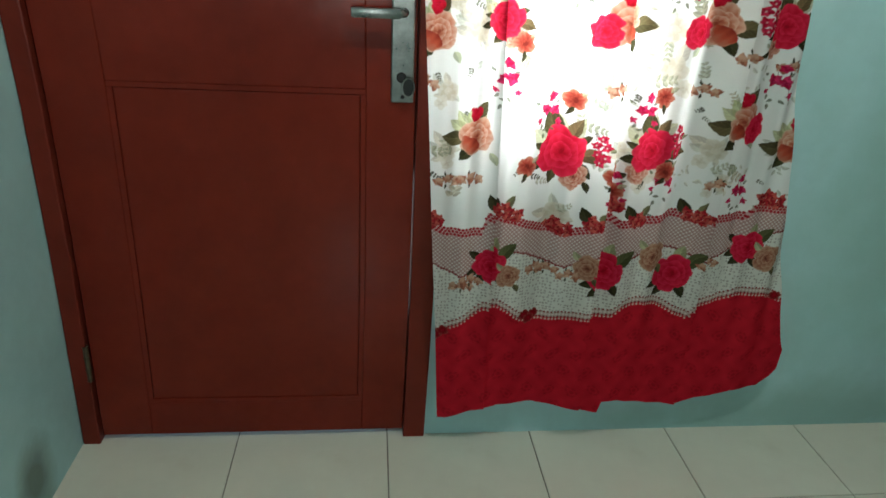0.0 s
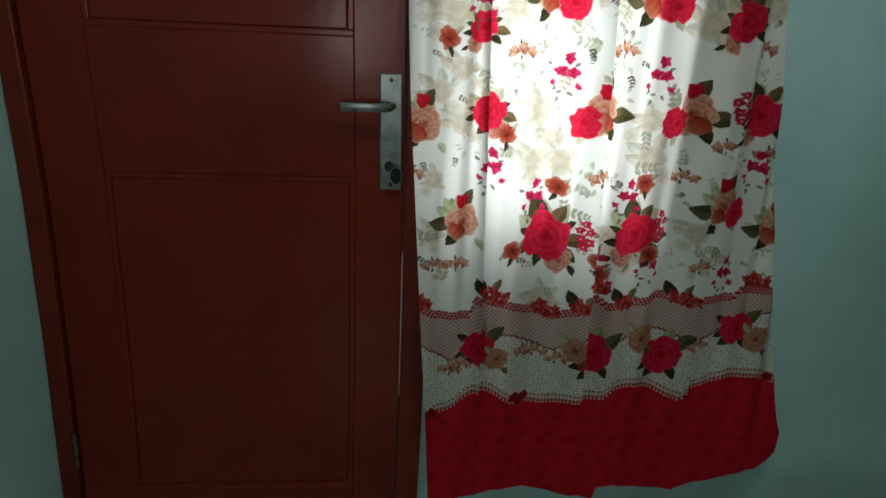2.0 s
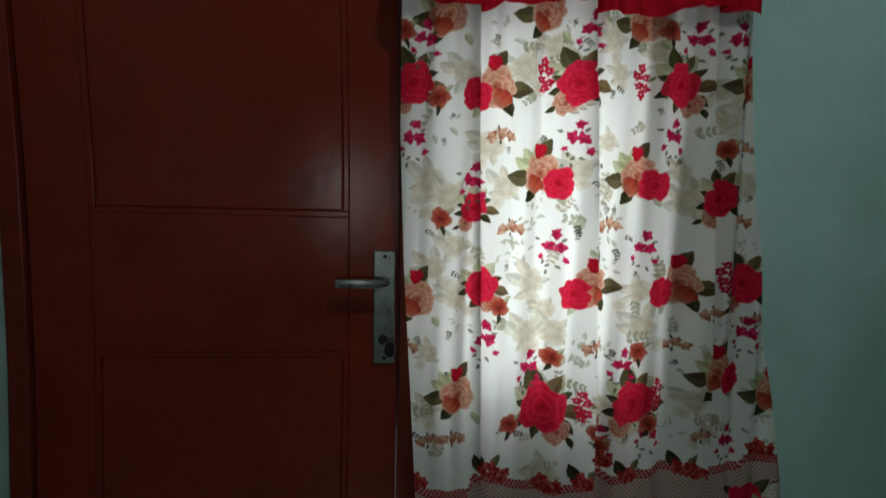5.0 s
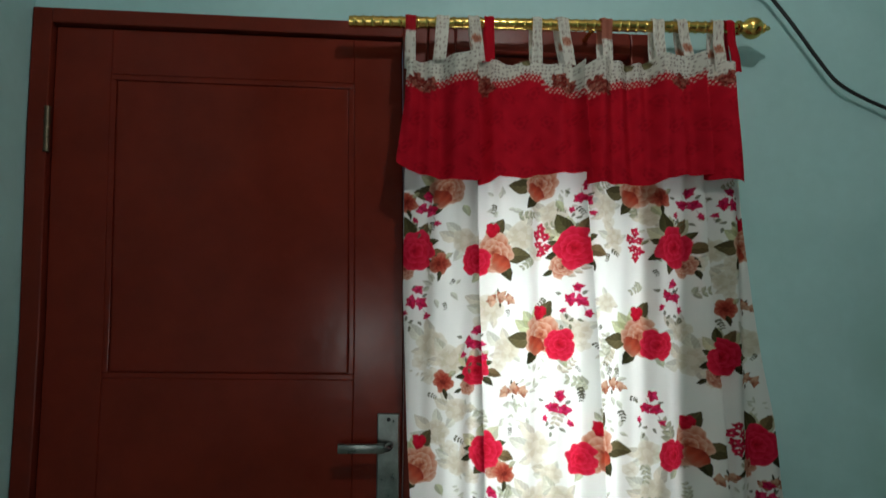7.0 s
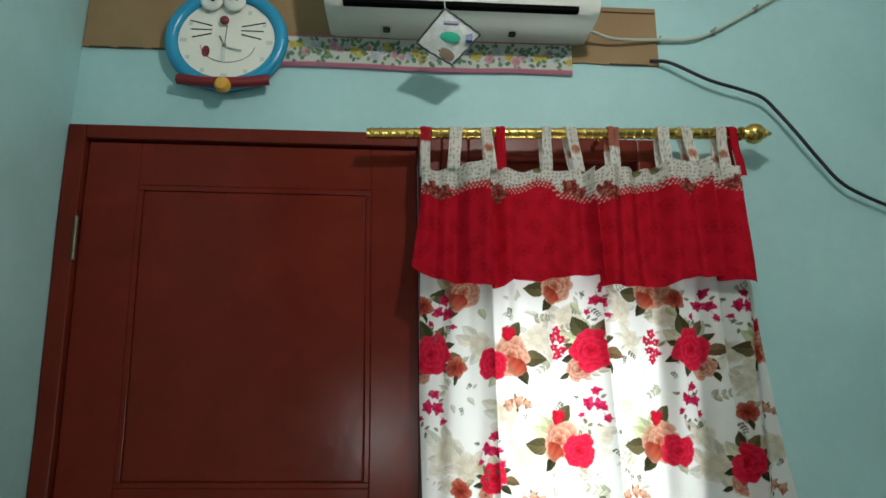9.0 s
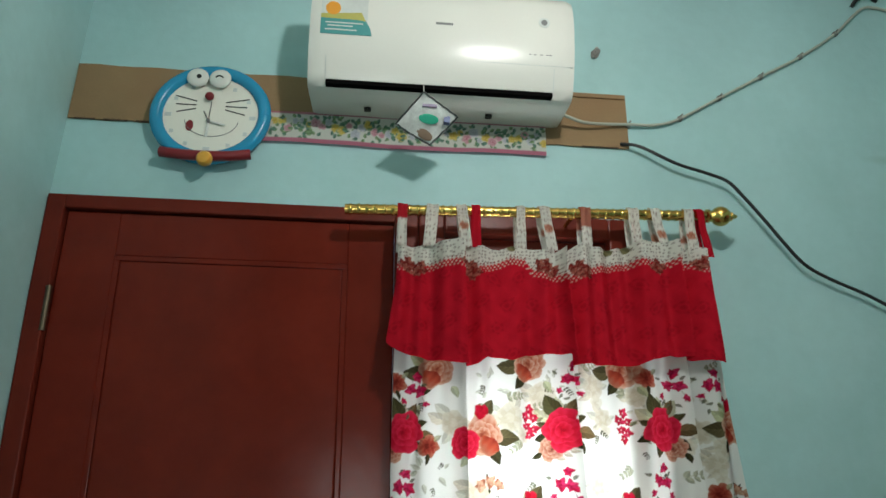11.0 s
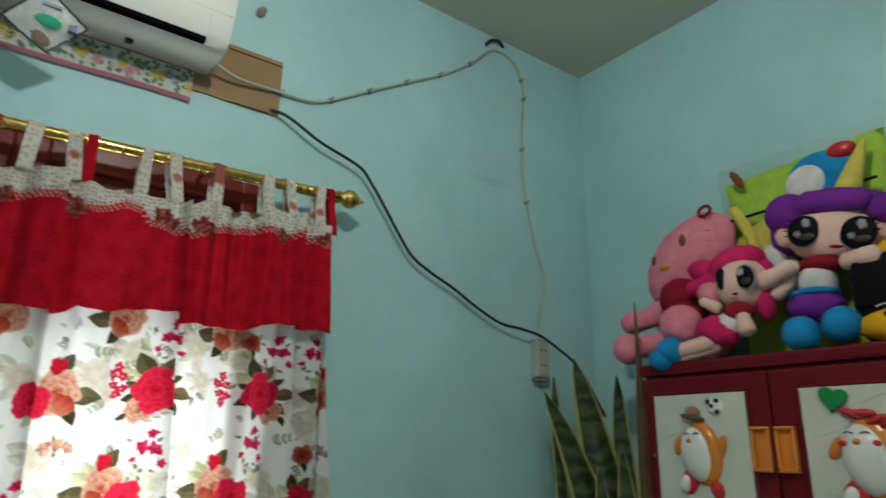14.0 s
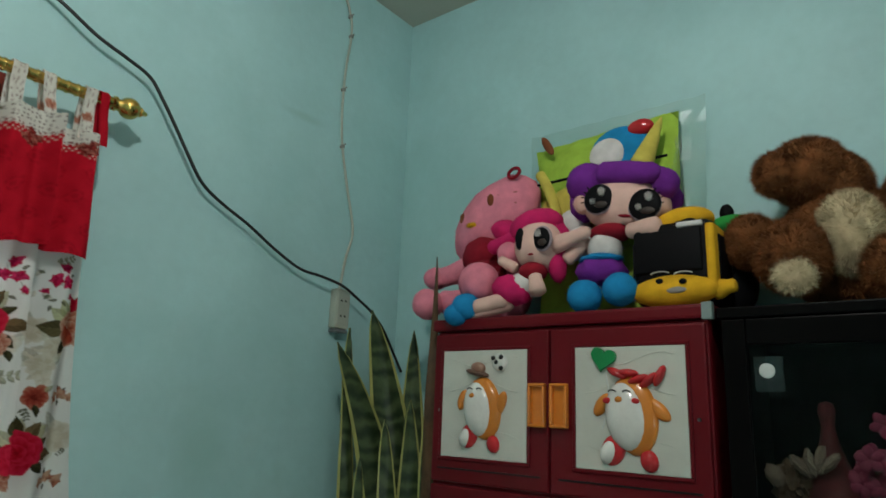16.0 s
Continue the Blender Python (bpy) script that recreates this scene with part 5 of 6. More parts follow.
def build_cabinet():
    cab = thing("toy_cabinet", "maroon plastic cabinet with white picture panels and orange handles", "cabinet", (2.5, -0.78, 0))
    part("body", box(2.362, 2.665, -1.128, -0.437, 0.03, 1.63, 0.006), MAROON, cab)
    part("top", box(2.350, 2.668, -1.138, -0.427, 1.6305, 1.662, 0.008), MAROON, cab)
    part("plinth", box(2.37, 2.66, -1.12, -0.445, 0, 0.0295), MAROON, cab)
    part("corner_tape", box(2.3485, 2.366, -1.1395, -1.118, 1.628, 1.6635, 0.002), mat("grey_tape", (0.20, 0.26, 0.25), 0.4), cab, "grey tape on the corner")
    for lv, (z0, z1) in enumerate(((1.262, 1.622), (0.885, 1.255), (0.508, 0.878), (0.06, 0.501))):
        for dr, (y0, y1) in enumerate(((-0.773, -0.442), (-1.124, -0.778))):
            door = part("cabinet_door", box(FRONT_X, 2.3615, y0, y1, z0, z1, 0.005), MAROON, cab)
            frame_bm = bmesh.new()
            py0, py1 = ((-0.719, -0.474), (-1.084, -0.842))[dr]
            pz0, pz1 = z0 + 0.060, z0 + 0.316
            for a in ((py0 - 0.008, py1 + 0.008, pz1 + 0.0005, pz1 + 0.008), (py0 - 0.008, py1 + 0.008, pz0 - 0.008, pz0 - 0.0005), (py0 - 0.008, py0 - 0.0005, pz0, pz1), (py1 + 0.0005, py1 + 0.008, pz0, pz1)):
                box(FRONT_X - 0.005, FRONT_X + 0.001, a[0], a[1], a[2], a[3], 0.0015, 1, bm=frame_bm)
            part("panel_rim", frame_bm, MAROON, door)
            panel = part("picture_panel", box(FRONT_X - 0.004, FRONT_X + 0.002, py0, py1, pz0, pz1, 0.002), PANEL_WHITE, door, "white moulded picture panel")
            hy0, hy1 = ((-0.769, -0.726), (-0.825, -0.782))[dr]
            hz0, hz1 = z0 + 0.140, z0 + 0.237
            grip = bmesh.new()
            for a in ((hy0, hy1, hz1 - 0.007, hz1), (hy0, hy1, hz0, hz0 + 0.007), (hy0, hy0 + 0.007, hz0 + 0.007, hz1 - 0.007), (hy1 - 0.007, hy1, hz0 + 0.007, hz1 - 0.007)):
                box(FRONT_X - 0.016, FRONT_X - 0.0005, a[0], a[1], a[2], a[3], 0.002, 1, bm=grip)
            box(FRONT_X - 0.004, FRONT_X - 0.0005, hy0 + 0.006, hy1 - 0.006, hz0 + 0.006, hz1 - 0.006, bm=grip)
            part("handle", grip, HANDLE_ORANGE, door, "orange recessed handle")
            part("door_groove", box(FRONT_X - 0.0015, FRONT_X + 0.001, y0 + 0.02, y1 - 0.02, z0 + 0.030, z0 + 0.034), BLACK_PLASTIC, door)
            part("screw", lathe([(0.004, 0), (0.003, 0.002)], side((y0 + 0.02) if dr else (y1 - 0.02), z0 + 0.17), 10), STEEL, door)
            # moulded egg-shaped figures in relief
            if lv == 0:
                cy, cz, s = ((-0.594, 1.440, 1.0), (-0.965, 1.436, 1.08))[dr]
                def blob(name, dy, dz, ry, rz, m, out=0.012, turn=0, shift=0.0):
                    part(name, lump(FRONT_X - 0.004 - shift, cy + dy * s, cz + dz * s, out, ry * s, rz * s, pose(0, 0, 0, turn, 0, 0)), m, door, smooth=60)
                blob("relief_body", -0.007, 0.0, 0.049, 0.075, TOY_ORANGE, 0.020, -8)
                blob("relief_belly", 0.004, -0.002, 0.043, 0.065, TOY_WHITE, 0.026, -8, 0.004)
                blob("relief_wing", -0.055, 0.012, 0.014, 0.030, TOY_ORANGE, 0.010, -50 if dr else 20)
                blob("relief_wing", 0.056, 0.018, 0.013, 0.026, TOY_ORANGE, 0.010, 35 if dr else 20)
                blob("relief_foot", 0.034, -0.066, 0.024, 0.031, TOY_RED, 0.014, 25)
                blob("relief_sole", 0.041, -0.070, 0.017, 0.025, TOY_WHITE, 0.018, 25, 0.002)
                blob("relief_foot", -0.036, -0.082, 0.017, 0.021, TOY_RED, 0.014, -20)
                blob("relief_beak", 0.012, 0.028, 0.009, 0.007, TOY_ORANGE, 0.008, 0, 0.022)
                if dr:
                    for k in range(5):
                        blob("relief_crest", 0.022 - 0.021 * k, 0.076 + 0.007 * math.sin(k * 1.7 + 0.5) - 0.002 * k, 0.022, 0.008, TOY_RED, 0.015, 25 - 22 * k, 0.004)
                    for dy in (0.038, -0.018):
                        blob("relief_cheek", dy, 0.026, 0.009, 0.006, TOY_RED, 0.005, 0, 0.020)
                    heart = [(0.00175 * 16 * math.sin(t) ** 3, 0.00175 * (13 * math.cos(t) - 5 * math.cos(2 * t) - 2 * math.cos(3 * t) - math.cos(4 * t))) for t in np.linspace(0, math.tau, 32, endpoint=False)]
                    part("relief_heart", slab(heart, side(cy + 0.054, cz + 0.117, FRONT_X - 0.003) @ pose(0, 0, 0, 0, 0, -12), 0.011, 0.005), TOY_GREEN, door, "green moulded heart", smooth=60)
                    part("relief_cord", tube(smooth_line([(FRONT_X - 0.005, cy + y, cz + z) for y, z in ((0.05, 0.085), (0.045, 0.03), (0.06, -0.03))], 6), 0.0012, 6), PALE_PRINT, door)
                else:
                    blob("relief_hat", 0.012, 0.083, 0.034, 0.008, mat("brown_gloss", (0.12, 0.06, 0.04), 0.3), 0.016, 12, 0.003)
                    blob("relief_hat", 0.010, 0.095, 0.020, 0.015, mat("tan_gloss", (0.28, 0.16, 0.11), 0.3), 0.014, 12, 0.003)
                    blob("relief_ball", -0.050, 0.108, 0.022, 0.022, TOY_WHITE, 0.010)
                    for dy, dz in ((-0.045, 0.108), (-0.058, 0.12), (-0.058, 0.094), (-0.036, 0.118)):
                        blob("relief_spot", dy, dz, 0.006, 0.006, BLACK_PLASTIC, 0.005, 0, 0.008)
                for dy in ((0.026, -0.003) if dr else (0.020, -0.006)):
                    part("relief_line", tube([(FRONT_X - 0.027, cy + (dy + 0.008 * math.cos(a)) * s, cz + (0.041 + 0.005 * math.sin(a)) * s) for a in np.linspace(0.3, 2.84, 7)], 0.0014, 6), BLACK_PLASTIC, door)
                swirl = bmesh.new()
                for k in (0, 2, 3):
                    w = [(FRONT_X - 0.0042, (py0 + py1) / 2 + (-0.10 + 0.028 * i), pz0 + 0.05 + 0.06 * k + 0.013 * math.sin(i * 0.9 + k * 2.3)) for i in range(8)]
                    tube(smooth_line(w, 4), 0.0012, 6, bm=swirl)
                part("relief_swirl", swirl, PANEL_WHITE, panel)


build_cabinet()


# ---- black display cabinet ----
def build_display():
    cab = thing("display_cabinet", "black glass-fronted display cabinet full of small ornaments", "display cabinet", (2.5, -1.6, 0))
    blk = mat("black_lacquer", (0.004, 0.004, 0.004), 0.35, spread=0.2, size=8, grain=60, bump=0.05, spec=0.03)
    y0, y1, xf, xb, top = -2.02, -1.148, 2.378, 2.672, 1.652
    part("side_panel", box(xf, xb, y1 - 0.018, y1, 0, top - 0.022, 0.002), blk, cab)
    part("side_panel", box(xf, xb, y0, y0 + 0.018, 0, top - 0.022, 0.002), blk, cab)
    part("back_panel", box(xb - 0.008, xb, y0 + 0.018, y1 - 0.018, 0, top - 0.022), blk, cab)
    part("top_board", box(xf - 0.012, xb, y0 - 0.008, y1 + 0.006, top - 0.0215, top, 0.003), blk, cab)
    for z in (0.05, 0.45, 0.86, 1.26):
        part("shelf", box(xf + 0.02, xb - 0.009, y0 + 0.019, y1 - 0.019, z, z + 0.016, 0.002), blk, cab)
    smoke = glass("smoked_glass", (0.50, 0.53, 0.51))
    smoke.node_tree.nodes["Principled BSDF"].inputs["IOR"].default_value = 1.18
    for a, b in ((-1.582, y1 - 0.001), (y0 + 0.001, -1.586)):
        dr = part("glass_door", box(xf - 0.001, xf + 0.004, a + 0.045, b - 0.045, 0.06, top - 0.075), smoke, cab, "dark glass door")
        dr.visible_shadow = False
        for c in ((a, a + 0.045, 0.01, top - 0.024), (b - 0.045, b, 0.01, top - 0.024), (a + 0.045, b - 0.045, 0.01, 0.06), (a + 0.045, b - 0.045, top - 0.075, top - 0.024)):
            part("door_stile", box(xf - 0.010, xf + 0.010, c[0] + 0.0005, c[1] - 0.0005, c[2] + 0.0005, c[3] - 0.0005, 0.003), blk, dr)

    tag = thing("round_tag", "small white round tag in clear wrap on the glass", "tag", (xf - 0.004, -1.228, 1.50))
    part("disc", lathe([(0.014, 0), (0.014, 0.003), (0.011, 0.004)], side(-1.228, 1.527, xf - 0.010), 20), PALE_PRINT, tag)
    part("wrap", box(xf - 0.0125, xf - 0.0105, -1.256, -1.206, 1.488, 1.553, 0.001), glass("clear_wrap", (0.9, 0.95, 0.95), 0.15), tag)

    fig = thing("red_ornament", "small ornament draped in red and cream cloth on the shelf", "ornament", (2.47, -1.305, 1.276))
    bm = lathe([(0.05, 0), (0.056, 0.01), (0.045, 0.05), (0.028, 0.09), (0.018, 0.12), (0.012, 0.15), (0.013, 0.165), (0.016, 0.18), (0.012, 0.195), (0.002, 0.20)], Matrix.Translation((2.47, -1.305, 1.276)), 20)
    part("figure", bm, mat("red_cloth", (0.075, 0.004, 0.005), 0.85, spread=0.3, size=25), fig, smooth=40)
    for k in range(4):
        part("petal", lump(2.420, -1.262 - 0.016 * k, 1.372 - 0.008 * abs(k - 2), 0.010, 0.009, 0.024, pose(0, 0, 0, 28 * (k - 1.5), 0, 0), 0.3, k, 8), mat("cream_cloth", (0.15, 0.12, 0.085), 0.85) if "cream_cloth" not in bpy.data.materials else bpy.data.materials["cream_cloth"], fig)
    fl = thing("pink_flowers", "bunch of pink artificial flowers in the display cabinet", "flowers", (2.48, -1.40, 1.276))
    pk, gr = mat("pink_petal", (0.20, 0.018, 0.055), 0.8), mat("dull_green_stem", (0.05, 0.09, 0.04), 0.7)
    g = random.Random(9)
    for k in range(16):
        y, z, x = -1.40 + g.uniform(-0.055, 0.06), 1.385 + g.uniform(-0.06, 0.06), 2.45 + g.uniform(-0.03, 0.04)
        part("stem", tube([(2.48, -1.40, 1.277), (x, y, z)], 0.002, 6), gr, fl)
        bm = bmesh.new()
        for j in range(5):
            a = math.tau * j / 5 + k
            lump(x - 0.006, y + 0.013 * math.cos(a), z + 0.013 * math.sin(a), 0.005, 0.012, 0.009, pose(0, 0, 0, math.degrees(a), 0, 0), sub=2, bm=bm)
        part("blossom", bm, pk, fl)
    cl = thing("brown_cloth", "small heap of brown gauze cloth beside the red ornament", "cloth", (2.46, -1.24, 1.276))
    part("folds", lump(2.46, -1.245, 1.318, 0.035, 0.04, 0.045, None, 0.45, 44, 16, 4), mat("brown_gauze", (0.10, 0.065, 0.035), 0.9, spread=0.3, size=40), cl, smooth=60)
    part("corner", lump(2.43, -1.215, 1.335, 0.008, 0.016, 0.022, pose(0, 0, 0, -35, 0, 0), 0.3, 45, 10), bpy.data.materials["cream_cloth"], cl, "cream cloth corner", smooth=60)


build_display()


# ---- snake plant ----
def build_plant():
    pl = thing("snake_plant", "tall snake plant with yellow-edged leaves in a floor pot", "plant", (2.44, -0.21, 0))
    lg = bpy.data.materials.new("banded_leaf")
    lg.use_nodes = True
    n, l = lg.node_tree.nodes, lg.node_tree.links
    bs = n["Principled BSDF"]
    tc, wv, rp = n.new("ShaderNodeTexCoord"), n.new("ShaderNodeTexWave"), n.new("ShaderNodeValToRGB")
    wv.wave_type, wv.bands_direction = "BANDS", "Z"
    for k, v in (("Scale", 6.0), ("Distortion", 9.0), ("Detail", 4.0), ("Detail Scale", 1.6)):
        wv.inputs[k].default_value = v
    rp.color_ramp.elements[0].color, rp.color_ramp.elements[1].color = (0.014, 0.030, 0.011, 1), (0.068, 0.10, 0.04, 1)
    l.new(tc.outputs["Object"], wv.inputs["Vector"]), l.new(wv.outputs["Fac"], rp.inputs[0]), l.new(rp.outputs[0], bs.inputs["Base Color"])
    bs.inputs["Roughness"].default_value = 0.38
    edge = mat("yellow_leaf_edge", (0.40, 0.39, 0.125), 0.4, spread=0.15, size=14)
    dry = mat("dry_brown_leaf", (0.11, 0.06, 0.025), 0.7, spread=0.3, size=20)
    part("pot", lathe([(0.09, 0), (0.10, 0.005), (0.135, 0.42), (0.145, 0.43), (0.145, 0.46), (0.13, 0.46), (0.125, 0.42), (0.02, 0.42)], Matrix.Translation((2.44, -0.21, 0)), 28), mat("clay_pot", (0.23, 0.10, 0.06), 0.8), pl, smooth=40)
    part("soil", lathe([(0.126, 0), (0.12, 0.01), (0.01, 0.016)], Matrix.Translation((2.44, -0.21, 0.421)), 24), mat("dark_soil", (0.03, 0.02, 0.013), 0.95, grain=60, bump=0.8), pl)

    def leaf(base, tip, width, face, bend=(0, 0), margin=edge, twist=0.3, ripple=0.006, curl=0.0):
        """A stiff blade: a folded dark middle and pale margins."""
        bm = bmesh.new()
        b, t = Vector((*base, 0.43)), Vector(tip)
        rows = []
        m = 26
        for i in range(m + 1):
            s = i / m
            c = b.lerp(t, s) + Vector((bend[0], bend[1], 0)) * math.sin(s * math.pi)
            c.x += (t.x - b.x) * (s ** 3.2 - s) * curl
            w = width * (0.55 + 0.6 * s - 0.1 * s * s) * min(1, ((1 - s) / 0.30) ** 0.7 if s < 1 else 0) + 0.001
            a = radians(face) + twist * (s - 0.5)
            d, nrm = Vector((math.cos(a), math.sin(a), 0)), Vector((-math.sin(a), math.cos(a), 0))
            row = []
            for q in (-0.5, -0.40, -0.2, 0, 0.2, 0.40, 0.5):
                row.append(bm.verts.new(c + d * w * q + nrm * (abs(q) * w * 0.42 + ripple * math.sin(s * 17 + q * 3))))
            rows.append(row)
        for r0, r1 in zip(rows, rows[1:]):
            for k in range(6):
                f = bm.faces.new((r0[k], r0[k + 1], r1[k + 1], r1[k]))
                f.material_index = 1 if k in (0, 5) else 0
        r = bmesh.ops.extrude_face_region(bm, geom=bm.faces[:])
        bmesh.ops.translate(bm, verts=[v for v in r["geom"] if isinstance(v, bmesh.types.BMVert)], vec=Vector((-math.sin(radians(face)), math.cos(radians(face)), 0)) * 0.0035)
        ob = part("leaf", bm, lg if margin is not dry else dry, pl, smooth=50)
        ob.data.materials.append(margin)

    leaf((2.45, -0.19), (2.268, -0.155, 1.605), 0.125, -35, (0.035, 0.0), curl=1.5)
    leaf((2.41, -0.15), (2.345, -0.12, 1.655), 0.055, -20, (0.01, 0.01))
    leaf((2.53, -0.21), (2.383, -0.17, 1.71), 0.14, -50, (0.012, 0.0), twist=0.6, curl=1.0)
    leaf((2.47, -0.15), (2.50, -0.13, 1.625), 0.06, -30, (-0.02, 0.0))
    leaf((2.49, -0.22), (2.53, -0.21, 1.665), 0.09, -70, (0.02, 0.0), twist=0.8)
    leaf((2.42, -0.25), (2.40, -0.23, 1.40), 0.075, -40, (0.01, -0.02))
    leaf((2.47, -0.27), (2.47, -0.26, 1.46), 0.085, -60, (0.0, -0.015))
    leaf((2.38, -0.22), (2.33, -0.21, 1.30), 0.055, -30)
    leaf((2.42, -0.32), (2.388, -0.402, 1.845), 0.034, -75, (0.0, -0.015), dry)
    leaf((2.45, -0.30), (2.42, -0.385, 1.64), 0.07, -70, (-0.005, -0.02))


build_plant()


# ---- soft toys on the cabinets ----
def plush(name, colour, spread=0.12):
    return mat(name, colour, 0.95, spread=spread, size=30, grain=420, bump=0.6, spec=0.15)


PK, HOT, SKIN, BLUE = plush("pink_plush", (0.74, 0.24, 0.32)), plush("hot_pink_plush", (0.58, 0.02, 0.13)), plush("skin_tone_felt", (0.72, 0.47, 0.40), 0.06), plush("blue_plush", (0.015, 0.24, 0.50))
PURPLE, WINE, WHITE, YELLOW = plush("purple_plush", (0.16, 0.025, 0.26)), plush("wine_felt", (0.26, 0.012, 0.025)), plush("white_plush", (0.66, 0.64, 0.62)), plush("yellow_plush", (0.72, 0.40, 0.02))
LIME, LEMON, INK, FUR, CREAM = plush("lime_plush", (0.36, 0.55, 0.07)), plush("lemon_plush", (0.62, 0.52, 0.10)), mat("black_felt", (0.005, 0.005, 0.006), 0.6, bump=0, spec=0.08), plush("brown_fur", (0.215, 0.082, 0.028), 0.4), plush("cream_fur", (0.56, 0.46, 0.29), 0.2)


GREY_IRIS, BROWN_IRIS = mat("grey_lilac_felt", (0.30, 0.24, 0.27), 0.6, bump=0), mat("brown_felt_print", (0.028, 0.016, 0.011), 0.5, bump=0)


def roll(a):
    return pose(0, 0, 0, a, 0, 0)


def limb(p, q, r0, r1):
    """A stuffed limb with rounded ends."""
    pts = [Vector(p).lerp(Vector(q), s) for s in (0, 0.04, 0.12, 0.3, 0.5, 0.7, 0.88, 0.96, 1)]
    return tube(pts, 1.0, 14, taper=[r0 * 0.35, r0 * 0.75, r0, r0, (r0 + r1) / 2, r1, r1, r1 * 0.75, r1 * 0.35])


def hairs(places, count, length, seed):
    """Short tufts standing off rounded bodies given as centre and radii."""
    g = random.Random(seed)
    bm = bmesh.new()
    for (x, y, z, rx, ry, rz) in places:
        for k in range(int(count * (rx * ry + ry * rz + rz * rx) / 0.02)):
            d = Vector((g.gauss(0, 1), g.gauss(0, 1), g.gauss(0, 1))).normalized()
            p = Vector((x + d.x * rx, y + d.y * ry, z + d.z * rz)) * 1.0
            t = Vector((g.gauss(0, 1), g.gauss(0, 1), g.gauss(0, 1))).cross(d).normalized() * 0.0008
            q = p + d * length * g.uniform(0.6, 1.3) + Vector((g.uniform(-1, 1), g.uniform(-1, 1), g.uniform(-1.2, 0.6))) * length * 0.55
            p -= d * 0.004
            bm.faces.new([bm.verts.new(v) for v in (p - t, p + t, q)])
    return bm


def nap(bm, seed):
    """Adds the short pile of plush cloth."""
    g = random.Random(seed)
    for f in bm.faces[:]:
        c, d = f.calc_center_median(), f.normal
        for k in range(2):
            a, b, w = [g.uniform(0.1, 0.9) for _ in range(3)]
            vs = f.verts
            q = c.lerp(vs[0].co, a * 0.8).lerp(vs[1].co, b * 0.5)
            t = d.orthogonal().normalized() * 0.0006
            tip = q + d * 0.0038 * (0.6 + w) + Vector((g.uniform(-1, 1), g.uniform(-1, 1), g.uniform(-1, 1))) * 0.0022
            bm.faces.new([bm.verts.new(v) for v in (q - t, q + t, tip)])


def soft_toy(name, label, category, at, pieces):
    """One stuffed toy: a single mesh in the colours of its cloths."""
    bm, mats = bmesh.new(), []
    for piece, m in pieces:
        if m not in mats:
            mats.append(m)
        if m in FUZZY:
            nap(piece, len(pieces))
        for f in piece.faces:
            f.material_index = mats.index(m)
            f.smooth = True
        merge(bm, piece)
    bm.transform(Matrix.Translation(at).inverted())
    me = bpy.data.meshes.new(name)
    bm.to_mesh(me)
    bm.free()
    for m in mats:
        me.materials.append(m)
    ob = new(name, me)
    ob.location = at
    return tagged(ob, label, category, "soft toys on the cabinets")


FUZZY = (PK, HOT, BLUE, PURPLE, YELLOW, WHITE, LEMON, SKIN)


